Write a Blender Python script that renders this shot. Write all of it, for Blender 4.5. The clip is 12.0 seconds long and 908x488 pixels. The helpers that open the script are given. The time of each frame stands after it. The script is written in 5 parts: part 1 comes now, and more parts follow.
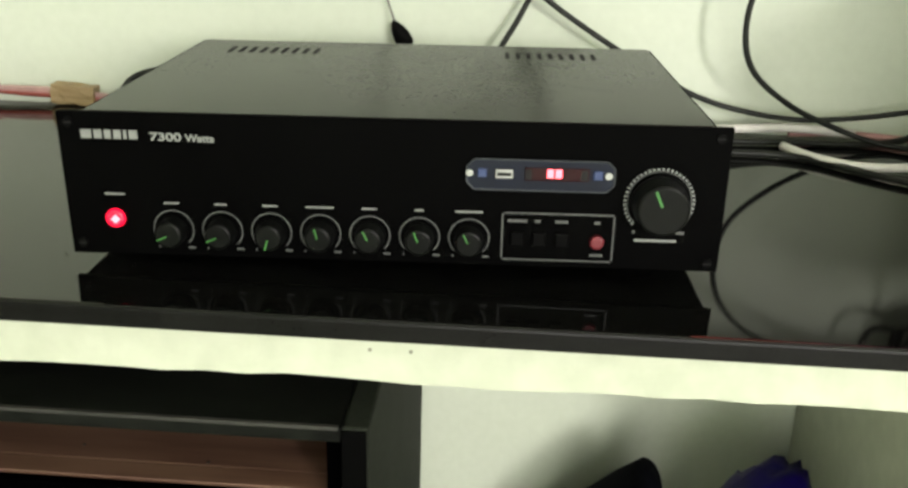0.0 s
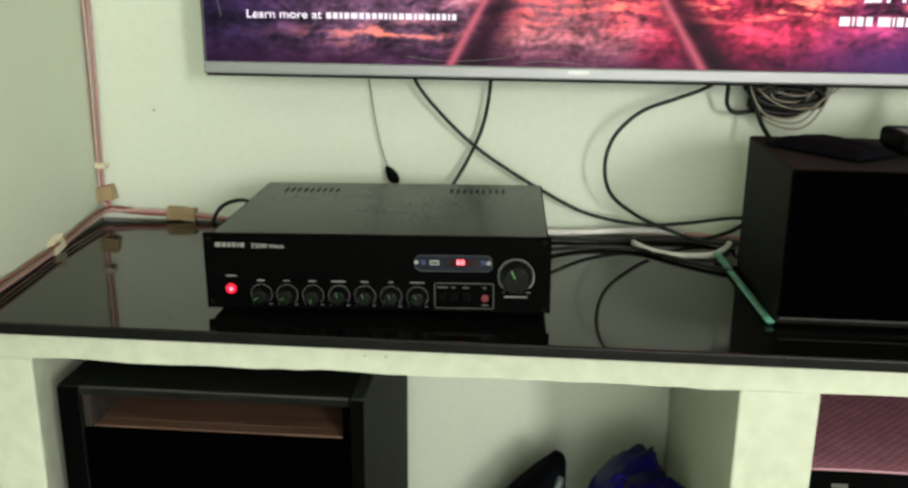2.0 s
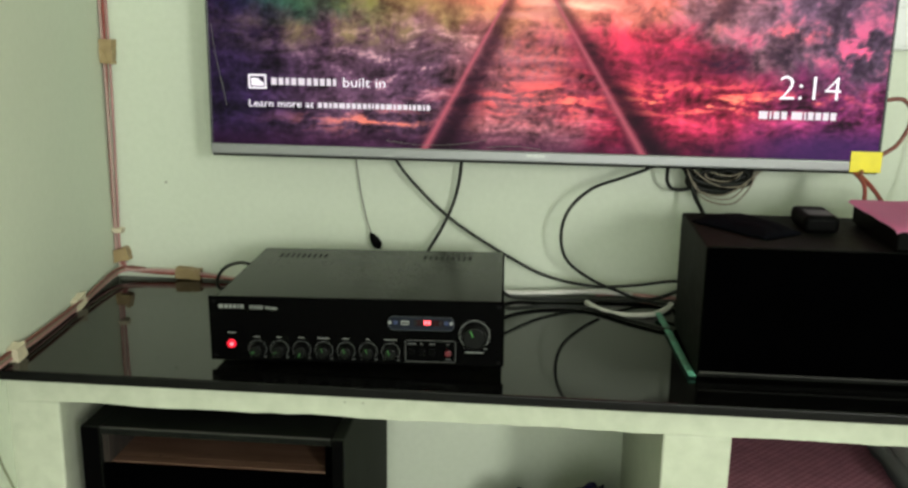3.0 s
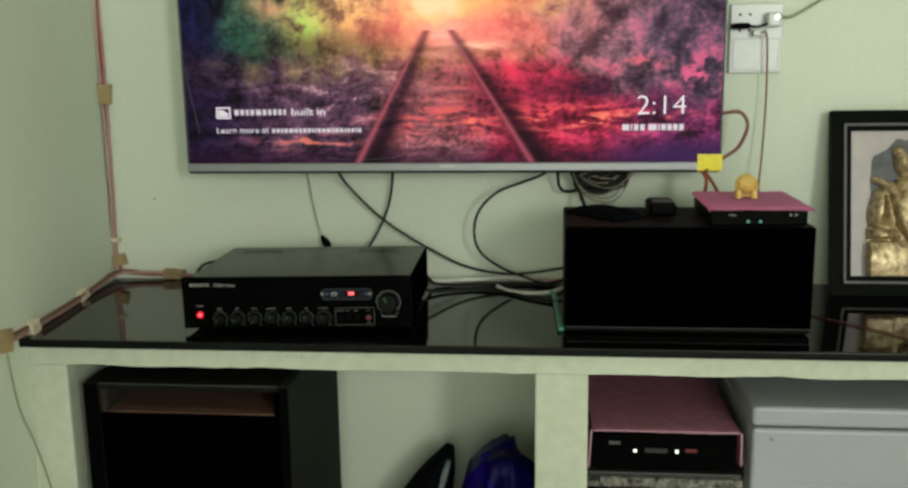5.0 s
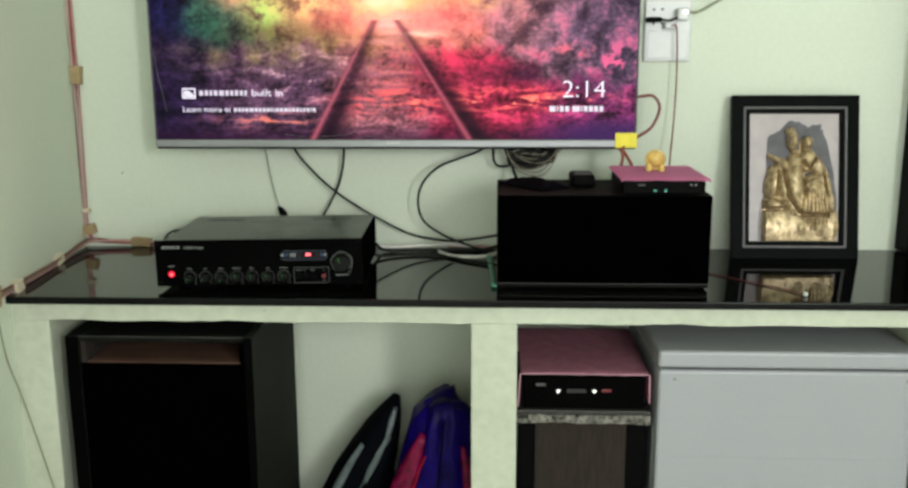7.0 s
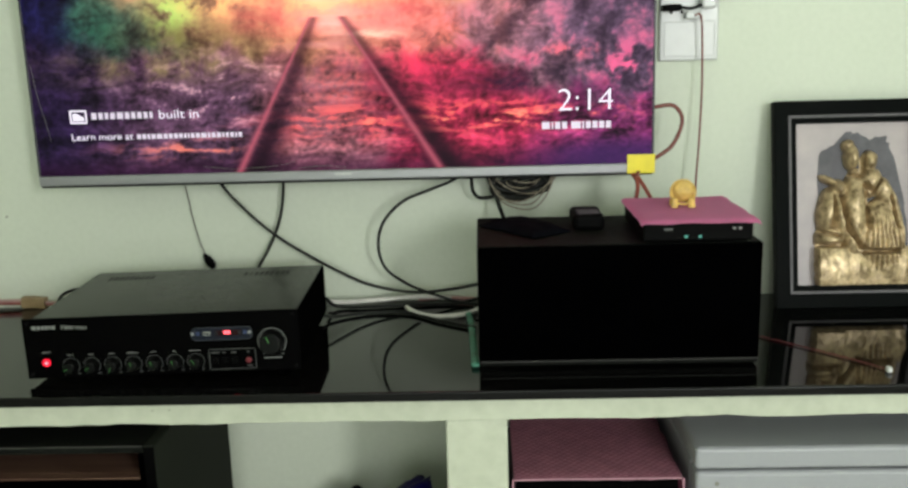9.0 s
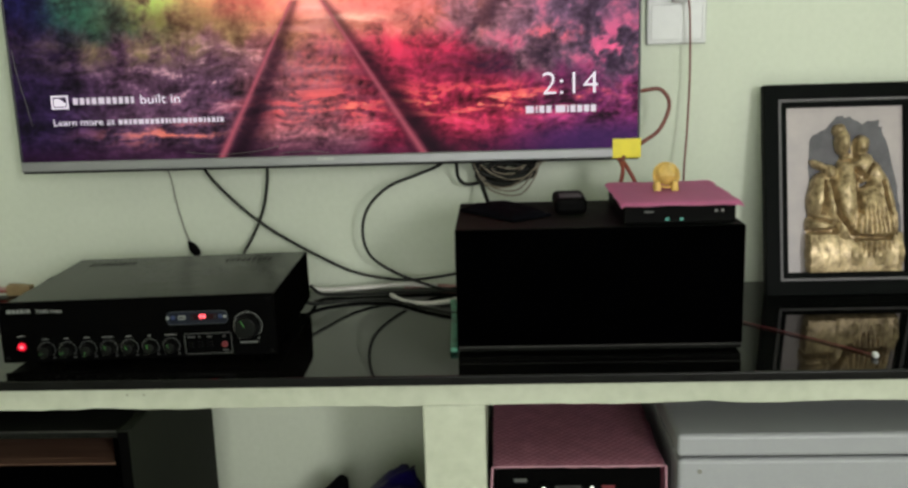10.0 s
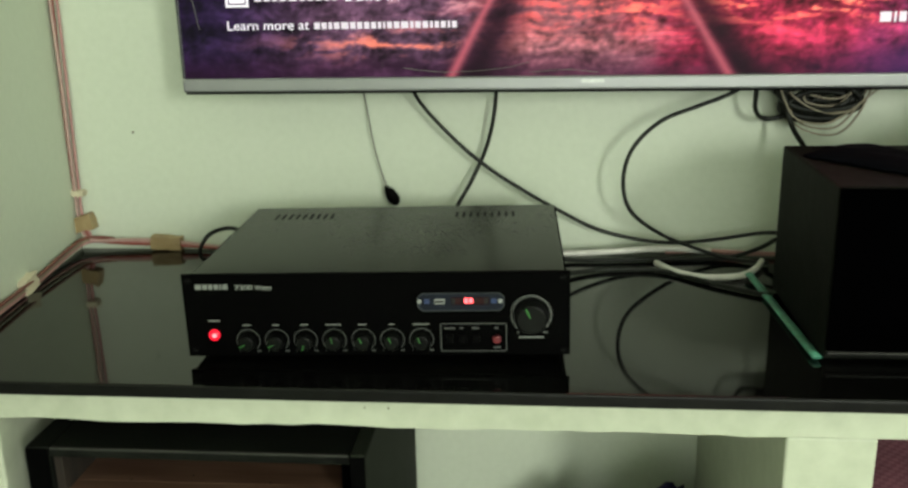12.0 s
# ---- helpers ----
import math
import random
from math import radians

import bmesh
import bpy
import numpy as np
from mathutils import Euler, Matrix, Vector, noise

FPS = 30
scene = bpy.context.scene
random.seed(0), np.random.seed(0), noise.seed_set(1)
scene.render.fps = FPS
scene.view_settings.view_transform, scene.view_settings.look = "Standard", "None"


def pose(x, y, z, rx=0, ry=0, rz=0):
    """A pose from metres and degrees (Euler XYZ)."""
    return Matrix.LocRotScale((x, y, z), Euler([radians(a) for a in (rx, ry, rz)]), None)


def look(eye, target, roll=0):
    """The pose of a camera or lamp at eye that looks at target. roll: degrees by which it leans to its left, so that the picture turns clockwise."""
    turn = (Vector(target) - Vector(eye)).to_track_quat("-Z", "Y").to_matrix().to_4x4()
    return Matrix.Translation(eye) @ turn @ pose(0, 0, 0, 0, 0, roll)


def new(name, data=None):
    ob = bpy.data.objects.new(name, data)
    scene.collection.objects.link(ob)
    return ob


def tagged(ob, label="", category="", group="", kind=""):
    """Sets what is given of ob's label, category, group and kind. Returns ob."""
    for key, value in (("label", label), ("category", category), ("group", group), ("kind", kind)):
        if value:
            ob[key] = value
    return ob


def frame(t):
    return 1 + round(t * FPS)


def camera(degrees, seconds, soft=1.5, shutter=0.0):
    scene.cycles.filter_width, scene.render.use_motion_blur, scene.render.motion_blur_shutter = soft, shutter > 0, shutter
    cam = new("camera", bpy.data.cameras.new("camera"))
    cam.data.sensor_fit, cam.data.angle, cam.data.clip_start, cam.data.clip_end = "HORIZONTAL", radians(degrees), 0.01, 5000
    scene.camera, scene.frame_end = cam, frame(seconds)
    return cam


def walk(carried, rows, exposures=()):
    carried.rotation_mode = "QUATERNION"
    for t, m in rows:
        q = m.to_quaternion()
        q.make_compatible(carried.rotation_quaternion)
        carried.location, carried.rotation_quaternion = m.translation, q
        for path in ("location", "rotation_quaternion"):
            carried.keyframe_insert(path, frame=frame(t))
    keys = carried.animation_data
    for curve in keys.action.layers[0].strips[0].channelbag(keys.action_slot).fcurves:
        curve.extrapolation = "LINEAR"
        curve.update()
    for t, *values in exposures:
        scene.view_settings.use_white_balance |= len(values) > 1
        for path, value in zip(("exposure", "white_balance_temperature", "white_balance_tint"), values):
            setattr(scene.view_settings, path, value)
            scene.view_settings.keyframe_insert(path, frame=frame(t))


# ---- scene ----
cam = camera(51.7, 12.0, soft=2.7)
PATH = [
    (0, (0.6245, -1.006, 1.1487), (0.523, 0.846, 0.42), 1.8),
    (0.5, (0.6295, -1.006, 1.1487), (0.519, 0.846, 0.419), 1.7),
    (1, (0.6325, -1.017, 1.1637), (0.528, 0.848, 0.467), 1.6),
    (1.5, (0.671, -1.167, 1.218), (0.535, 0.741, 0.635), 0.5),
    (2, (0.737, -1.514, 1.312), (0.577, 0.400, 0.755), 0.6),
    (2.5, (0.78, -1.658, 1.379), (0.615, 0.266, 0.86), 1.0),
    (4.5, (0.893, -1.837, 1.41), (0.72, 0.12, 1.033), -0.1),
    (5, (1.008, -2.063, 1.38), (0.81, -0.108, 1.005), -0.8),
    (5.5, (1.033, -2.211, 1.407), (0.843, -0.25, 1.059), -1.2),
    (6, (1.003, -2.396, 1.38), (0.886, -0.44, 0.981), 0.6),
    (6.5, (1.001, -2.419, 1.377), (0.921, -0.464, 0.964), 0.8),
    (7, (1.032, -2.291, 1.384), (0.948, -0.334, 0.978), -0.2),
    (9, (1.052, -1.803, 1.405), (0.987, 0.15, 0.979), -1.6),
    (9.5, (1.078, -1.798, 1.406), (0.994, 0.159, 1.002), -1.9),
    (10, (1.108, -1.787, 1.372), (1.01, 0.165, 0.95), -1.8),
    (10.5, (1.128, -1.773, 1.372), (0.967, 0.167, 0.912), -2.6),
    (11, (1.016, -1.678, 1.359), (0.793, 0.259, 0.914), -2.1),
    (11.5, (0.828, -1.506, 1.34), (0.598, 0.417, 0.843), -1.5),
    (12, (0.728, -1.388, 1.321), (0.552, 0.522, 0.755), -1.1),
]
FILL_WATTS, SIDE_WATTS, SCREEN = 64.0, 88.0, 2.05
EXPOSURES = [(0, 0.46, 6600, 20), (1.0, 0.44, 6600, 22), (1.5, 0.15, 6600, 22), (2.0, 0.0, 6480, 17), (2.5, -0.22, 6480, 13), (4.5, -0.6, 6550, 10), (5.0, -0.84, 6550, 10),
             (5.5, -0.64, 6480, 10), (6.0, -0.78, 6400, 14), (6.5, -0.54, 6260, 17), (7.0, -0.41, 6220, 16), (9.0, -0.48, 6240, 16), (9.5, -0.55, 6330, 17), (10.0, -0.74, 6400, 18),
             (10.5, -0.6, 6380, 18), (11.0, -0.5, 6260, 17), (11.5, -0.62, 6600, 8), (12.0, -0.28, 6600, 5)]
walk(cam, [(t, look(eye, target, roll)) for t, eye, target, roll in PATH], EXPOSURES)

# ---- light and world ----
world = bpy.data.worlds.new("room_world")
scene.world = world
world.use_nodes = True
world.node_tree.nodes["Background"].inputs[0].default_value = (0.8, 0.9, 1.0, 1)
world.node_tree.nodes["Background"].inputs[1].default_value = 0.02


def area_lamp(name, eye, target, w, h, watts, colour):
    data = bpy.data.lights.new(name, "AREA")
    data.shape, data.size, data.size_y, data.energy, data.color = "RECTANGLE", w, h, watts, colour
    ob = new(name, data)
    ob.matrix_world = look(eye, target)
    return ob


# Unseen area lamps added: broad fill from the front, narrower key from the right.
area_lamp("front_fill_light", (1.2, -4.21, 1.35), (1.2, 0, 1.30), 2.0, 1.5, FILL_WATTS, (0.97, 1.0, 0.91))
area_lamp("side_key_light", (2.72, -4.21, 1.85), (1.2, 0, 0.95), 0.42, 0.95, SIDE_WATTS, (0.97, 1.0, 0.91))


# ---- materials ----
def nodes_of(name):
    m = bpy.data.materials.new(name)
    m.use_nodes = True
    nt = m.node_tree
    return m, nt, nt.nodes["Principled BSDF"]


def mat(name, colour, rough=0.5, metal=0.0, var=0.15, scale=60.0, big=4.0, bump=0.0, spec=0.5, coat=0.0, tint=None, rvar=0.1):
    """A surface with grain at two scales in colour, gloss and relief."""
    m, nt, b = nodes_of(name)
    N, L = nt.nodes, nt.links
    tc = N.new("ShaderNodeTexCoord")
    fine, wide = N.new("ShaderNodeTexNoise"), N.new("ShaderNodeTexNoise")
    fine.inputs["Scale"].default_value, wide.inputs["Scale"].default_value = scale, big
    fine.inputs["Detail"].default_value, wide.inputs["Detail"].default_value = 4, 5
    for n in (fine, wide):
        L.new(tc.outputs["Object"], n.inputs["Vector"])
    add = N.new("ShaderNodeMath")
    add.operation = "ADD"
    L.new(fine.outputs["Fac"], add.inputs[0])
    L.new(wide.outputs["Fac"], add.inputs[1])
    half = N.new("ShaderNodeMapRange")
    half.inputs["From Min"].default_value, half.inputs["From Max"].default_value = 0.7, 1.3
    L.new(add.outputs[0], half.inputs["Value"])
    mix = N.new("ShaderNodeMix")
    mix.data_type = "RGBA"
    dark = [c * (1 - var) for c in colour]
    light = [min(1, c * (1 + var)) for c in (tint or colour)]
    mix.inputs["A"].default_value, mix.inputs["B"].default_value = (*dark, 1), (*light, 1)
    L.new(half.outputs[0], mix.inputs["Factor"])
    L.new(mix.outputs["Result"], b.inputs["Base Color"])
    r = N.new("ShaderNodeMapRange")
    r.inputs["To Min"].default_value, r.inputs["To Max"].default_value = max(0.01, rough * (1 - rvar)), min(1, rough * (1 + rvar))
    L.new(half.outputs[0], r.inputs["Value"])
    L.new(r.outputs[0], b.inputs["Roughness"])
    b.inputs["Metallic"].default_value = metal
    b.inputs["Specular IOR Level"].default_value = spec
    b.inputs["Coat Weight"].default_value = coat
    if bump:
        bp = N.new("ShaderNodeBump")
        bp.inputs["Strength"].default_value, bp.inputs["Distance"].default_value = bump, 0.002
        L.new(add.outputs[0], bp.inputs["Height"])
        L.new(bp.outputs[0], b.inputs["Normal"])
    return m


def glow(name, colour, strength):
    m, nt, b = nodes_of(name)
    b.inputs["Base Color"].default_value = (*[c * 0.3 for c in colour], 1)
    b.inputs["Emission Color"].default_value = (*colour, 1)
    b.inputs["Emission Strength"].default_value = strength
    b.inputs["Roughness"].default_value = 0.3
    return m


def check_cloth(name, a, c, size):
    """Woven cloth with a small check."""
    m, nt, b = nodes_of(name)
    N, L = nt.nodes, nt.links
    tc, ck, nz = N.new("ShaderNodeTexCoord"), N.new("ShaderNodeTexChecker"), N.new("ShaderNodeTexNoise")
    ck.inputs["Color1"].default_value, ck.inputs["Color2"].default_value = (*a, 1), (*c, 1)
    ck.inputs["Scale"].default_value = 1 / size
    nz.inputs["Scale"].default_value = 35
    L.new(tc.outputs["Object"], ck.inputs["Vector"])
    L.new(tc.outputs["Object"], nz.inputs["Vector"])
    mix = N.new("ShaderNodeMix")
    mix.data_type, mix.blend_type = "RGBA", "MULTIPLY"
    mix.inputs["Factor"].default_value = 0.5
    L.new(ck.outputs["Color"], mix.inputs["A"])
    L.new(nz.outputs["Fac"], mix.inputs["B"])
    L.new(mix.outputs["Result"], b.inputs["Base Color"])
    b.inputs["Roughness"].default_value = 0.85
    bp = N.new("ShaderNodeBump")
    bp.inputs["Strength"].default_value, bp.inputs["Distance"].default_value = 0.4, 0.001
    L.new(nz.outputs["Fac"], bp.inputs["Height"])
    L.new(bp.outputs[0], b.inputs["Normal"])
    return m


def wood_mat(name, a, c, scale=14.0, stretch=(1, 1, 8), rough=0.55):
    m, nt, b = nodes_of(name)
    N, L = nt.nodes, nt.links
    tc, mp, nz = N.new("ShaderNodeTexCoord"), N.new("ShaderNodeMapping"), N.new("ShaderNodeTexNoise")
    mp.inputs["Scale"].default_value = stretch
    nz.inputs["Scale"].default_value, nz.inputs["Detail"].default_value = scale, 8
    L.new(tc.outputs["Object"], mp.inputs["Vector"])
    L.new(mp.outputs[0], nz.inputs["Vector"])
    cr = N.new("ShaderNodeValToRGB")
    cr.color_ramp.elements[0].position, cr.color_ramp.elements[1].position = 0.35, 0.65
    cr.color_ramp.elements[0].color, cr.color_ramp.elements[1].color = (*a, 1), (*c, 1)
    L.new(nz.outputs["Fac"], cr.inputs["Fac"])
    L.new(cr.outputs["Color"], b.inputs["Base Color"])
    b.inputs["Roughness"].default_value = rough
    return m


WALL = mat("wall_paint", (0.610, 0.665, 0.545), 0.55, var=0.03, scale=90, big=2.2, bump=0.03, tint=(0.620, 0.67, 0.558))
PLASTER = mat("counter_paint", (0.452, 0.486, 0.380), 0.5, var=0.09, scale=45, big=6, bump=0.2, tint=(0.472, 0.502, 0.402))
CEILING = mat("ceiling_paint", (0.75, 0.77, 0.72), 0.8, var=0.04, bump=0.05)
# Unseen floor, kept pale so it bounces light up into the niches.
FLOOR = mat("pale_bounce_floor", (0.64, 0.63, 0.59), 0.3, var=0.06, scale=30, big=3)
GRANITE = mat("black_granite", (0.0030, 0.0030, 0.0028), 0.05, var=0.5, scale=420, big=60, spec=0.29, rvar=0.25)
# Granite copy with weaker reflections, so the slab's front face reads darker.
SLAB_FRONT_DIM = mat("granite_front_dim", (0.0040, 0.0040, 0.0038), 0.30, var=0.5, scale=420, big=60, spec=0.12)
CASE = mat("amp_case_paint", (0.0060, 0.0080, 0.0044), 0.26, var=0.08, scale=300, big=6, bump=0.012, spec=0.18)
PANEL = mat("amp_panel", (0.0010, 0.0010, 0.0010), 0.5, var=0.3, scale=300, big=9, spec=0.015)
BLACK_PLASTIC = mat("black_plastic", (0.0020, 0.0020, 0.0020), 0.5, var=0.25, scale=120, spec=0.03)
DARK_SHEET = mat("matt_dark_sheet", (0.0018, 0.0018, 0.0018), 0.95, var=0.3, scale=200, spec=0.0)
# Darker copy of the cabinet black, for surfaces that read as shaded.
BLACK_SHADED = mat("cabinet_black_shaded", (0.0055, 0.0062, 0.0050), 0.6, var=0.5, scale=60, big=9, bump=0.1, spec=0.06)
RUBBER = mat("black_rubber", (0.003, 0.003, 0.003), 0.7, var=0.3, scale=150, spec=0.1)
CABLE = mat("black_cable", (0.006, 0.007, 0.005), 0.5, var=0.3, scale=90, spec=0.3)
SLOT = mat("vent_dark", (0.003, 0.003, 0.003), 0.9, var=0.1)
PRINT = mat("white_print", (0.19, 0.20, 0.19), 0.5, var=0.08)
PRINT_MARK = mat("pale_print", (0.19, 0.20, 0.19), 0.5, var=0.12, scale=900)
PRINT_DIM = mat("grey_print", (0.060, 0.064, 0.062), 0.5, var=0.1)
GREEN_MARK = mat("green_pointer", (0.028, 0.16, 0.025), 0.5, var=0.1)
BLUE_METAL = mat("blue_grey_plate", (0.005, 0.0075, 0.016), 0.4, var=0.2, spec=0.15)
BLUE_BUTTON = mat("blue_button", (0.012, 0.030, 0.11), 0.4, var=0.15)
KNOB = mat("satin_black_plastic", (0.0030, 0.0034, 0.0030), 0.36, var=0.2, scale=160, spec=0.10)
PLATE_EDGE = mat("pale_plate_edge", (0.030, 0.034, 0.040), 0.4, var=0.4, scale=140, spec=0.3)
LABEL_GREY = mat("grey_label", (0.060, 0.058, 0.062), 0.45, var=0.3, scale=300)
STEEL = mat("bright_steel", (0.34, 0.35, 0.34), 0.35, metal=0.9, var=0.15, scale=200)
SILVER = mat("silver_plastic", (0.27, 0.275, 0.285), 0.30, metal=0.35, var=0.02, scale=20, big=3)
BEZEL = mat("grey_bezel", (0.045, 0.043, 0.050), 0.35, metal=0.3, var=0.1, scale=60)
RED_PLASTIC = mat("red_button", (0.13, 0.008, 0.014), 0.4, var=0.15)
DARK_RED = mat("dark_red_window", (0.018, 0.002, 0.003), 0.25, var=0.1, spec=0.2)
RED_GLOW = glow("red_led", (1.0, 0.006, 0.035), 1.35)
RED_HOT = glow("red_led_core", (1.0, 0.13, 0.15), 4.5)
DIGIT = glow("red_digits", (1.0, 0.10, 0.12), 4.5)
WHITE_LED = glow("white_led", (0.95, 1.0, 0.85), 3.0)
CYAN_LED = glow("cyan_led", (0.2, 1.0, 0.85), 0.04)
# Paler copy of the same black, so the speaker's right side reads lit.
VINYL_LIFTED = mat("black_vinyl_lifted", (0.0165, 0.0190, 0.0145), 0.6, var=0.3, scale=240, big=7, bump=0.12, spec=0.03)
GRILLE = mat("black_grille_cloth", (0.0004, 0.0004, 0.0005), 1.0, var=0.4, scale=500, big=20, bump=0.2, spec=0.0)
WORN = mat("worn_edge", (0.018, 0.017, 0.015), 0.7, var=0.5, scale=90, big=20)
WOOD = wood_mat("brown_wood", (0.085, 0.040, 0.025), (0.135, 0.073, 0.048), 7, (1, 9, 9), 0.55)
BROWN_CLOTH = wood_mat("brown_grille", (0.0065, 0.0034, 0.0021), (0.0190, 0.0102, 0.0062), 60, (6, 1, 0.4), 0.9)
PINK_CHECK = check_cloth("pink_check_cloth", (0.78, 0.33, 0.45), (0.58, 0.21, 0.31), 0.007)
PINK = mat("pink_cloth", (0.92, 0.29, 0.56), 0.8, var=0.06, scale=200, big=12, bump=0.3)
HEM = mat("pale_pink_hem", (0.46, 0.24, 0.30), 0.8, var=0.15)
GOLD = mat("gold_relief", (0.22, 0.15, 0.070), 0.34, metal=0.3, var=0.25, scale=110, big=40, bump=0.15, tint=(0.56, 0.43, 0.25))
GOLD_GLASS = mat("yellow_glass", (0.66, 0.44, 0.12), 0.2, var=0.3, scale=60, coat=0.3)
GREY_SHEET = mat("picture_backing", (0.36, 0.32, 0.325), 0.40, var=0.14, scale=20, big=7, tint=(0.38, 0.33, 0.33))
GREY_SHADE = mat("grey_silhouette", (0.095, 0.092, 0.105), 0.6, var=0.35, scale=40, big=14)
FRAME_BLACK = mat("black_frame", (0.0016, 0.0026, 0.0022), 0.5, var=0.3, scale=70, spec=0.035)
FRAME_SILVER = mat("frame_silver_line", (0.12, 0.115, 0.12), 0.5, metal=0.2, var=0.2, spec=0.3)
APPLIANCE = mat("white_appliance", (0.305, 0.315, 0.335), 0.4, var=0.03, scale=200, big=3, bump=0.03)
DARK_FILL = mat("dark_fill", (0.02, 0.02, 0.02), 0.7, var=0.1)
WHITE_PLASTIC = mat("white_plastic", (0.60, 0.615, 0.61), 0.3, var=0.04)
YELLOW = mat("yellow_label", (0.80, 0.68, 0.02), 0.45, var=0.08)
TAPE = mat("tan_packing_tape", (0.30, 0.21, 0.105), 0.4, var=0.10, scale=40, big=18, tint=(0.34, 0.25, 0.125))
CREAM_TAPE = mat("cream_tape", (0.58, 0.52, 0.38), 0.5, var=0.15)
RED_WIRE = mat("red_wire", (0.28, 0.060, 0.045), 0.5, var=0.2)
BROWN_WIRE = mat("brown_red_wire", (0.17, 0.048, 0.036), 0.45, var=0.2)
PINK_WIRE = mat("pink_wire", (0.44, 0.23, 0.22), 0.55, var=0.2)
BLUSH_WIRE = mat("blush_wire", (0.46, 0.30, 0.27), 0.5, var=0.15)
WHITE_WIRE = mat("white_wire", (0.62, 0.60, 0.56), 0.45, var=0.12)
DARK_WIRE = mat("dark_red_wire", (0.10, 0.012, 0.016), 0.5, var=0.2)
TAN_WIRE = mat("tan_wire", (0.25, 0.215, 0.155), 0.5, var=0.2)
GREY_WIRE = mat("grey_wire", (0.20, 0.20, 0.17), 0.5, var=0.2)
OLIVE_WIRE = mat("olive_wire", (0.24, 0.26, 0.17), 0.5, var=0.2)
GREEN_STRIP = mat("green_strap", (0.06, 0.22, 0.15), 0.5, var=0.5, scale=70, big=30)
SHELF_BOARD = mat("shelf_board", (0.022, 0.020, 0.018), 0.5, var=0.3)
FOIL = mat("mottled_foil", (0.004, 0.0035, 0.003), 0.45, var=0.9, scale=110, big=55, spec=0.2, tint=(0.12, 0.115, 0.10))
BAG_BLACK = mat("black_nylon", (0.0022, 0.0025, 0.004), 0.85, var=0.4, scale=160, big=12, bump=0.4, spec=0.03)
BAG_TEAL = mat("teal_nylon", (0.075, 0.21, 0.20), 0.6, var=0.3, scale=120, big=12, bump=0.4)
BAG_GREY = mat("grey_nylon", (0.075, 0.098, 0.098), 0.5, var=0.45, scale=90, big=24, bump=0.4)
BAG_BLUE = mat("blue_nylon", (0.0050, 0.0012, 0.075), 0.35, var=0.5, scale=50, big=14, bump=0.9, spec=0.08)
BAG_RED = mat("red_nylon", (0.24, 0.003, 0.012), 0.3, var=0.25, scale=140, big=14, bump=0.5, spec=0.25)
BAG_PINK = mat("magenta_piping", (0.125, 0.002, 0.028), 0.24, var=0.7, scale=45, big=15, bump=0.8, spec=0.14)
DIRT = mat("grey_smudge", (0.22, 0.22, 0.17), 0.8, var=0.3)


# ---- mesh helpers ----
W = {}


def thing(name, m, label, category, group=""):
    """An Empty at a thing's base; its parts hang from it."""
    ob = new(name)
    ob.empty_display_size = 0.05
    ob.matrix_world = m
    W[ob] = m.copy()
    return tagged(ob, label, category, group)


def part(name, bm, material, parent=None, label="", world=True, smooth=False):
    """Links a bmesh as one mesh object under a thing or a part. world: it was shaped in the room's metres."""
    if parent is not None and world:
        bm.transform(W[parent].inverted())
    me = bpy.data.meshes.new(name)
    bmesh.ops.recalc_face_normals(bm, faces=bm.faces)
    bm.to_mesh(me)
    bm.free()
    me.materials.append(material)
    if smooth:
        for p in me.polygons:
            p.use_smooth = True
    ob = new(name, me)
    if parent is not None:
        ob.parent = parent
        W[ob] = W[parent]
    else:
        W[ob] = Matrix()
    return tagged(ob, label) if label else ob


def structure(name, bm, material, label, category):
    ob = part(name, bm, material)
    return tagged(ob, label, category, kind="structure")


def join(bm, other):
    me = bpy.data.meshes.new("tmp")
    other.to_mesh(me)
    other.free()
    bm.from_mesh(me)
    bpy.data.meshes.remove(me)
    return bm


def box(x0, x1, y0, y1, z0, z1, bevel=0.0, seg=2):
    bm = bmesh.new()
    bmesh.ops.create_cube(bm, size=1)
    for v in bm.verts:
        v.co = Vector((x0 + (v.co.x + 0.5) * (x1 - x0), y0 + (v.co.y + 0.5) * (y1 - y0), z0 + (v.co.z + 0.5) * (z1 - z0)))
    if bevel:
        bmesh.ops.bevel(bm, geom=bm.edges[:], offset=bevel, segments=seg, affect="EDGES", profile=0.5)
    return bm


def disc(x, y, z, r, depth, axis="y", n=24, bevel=0.0, r2=None):
    """A round knob or foot: it starts at (x, y, z) and runs depth along -y or +z."""
    bm = bmesh.new()
    bmesh.ops.create_cone(bm, cap_ends=True, segments=n, radius1=r, radius2=r if r2 is None else r2, depth=depth)
    if bevel:
        top = [e for e in bm.edges if all(v.co.z > 0 for v in e.verts)]
        bmesh.ops.bevel(bm, geom=top, offset=bevel, segments=2, affect="EDGES", profile=0.5)
    bm.transform(Matrix.Translation((0, 0, depth / 2)))
    if axis == "y":
        bm.transform(Matrix.Rotation(radians(90), 4, "X"))
    elif axis == "x":
        bm.transform(Matrix.Rotation(radians(90), 4, "Y"))
    bm.transform(Matrix.Translation((x, y, z)))
    return bm


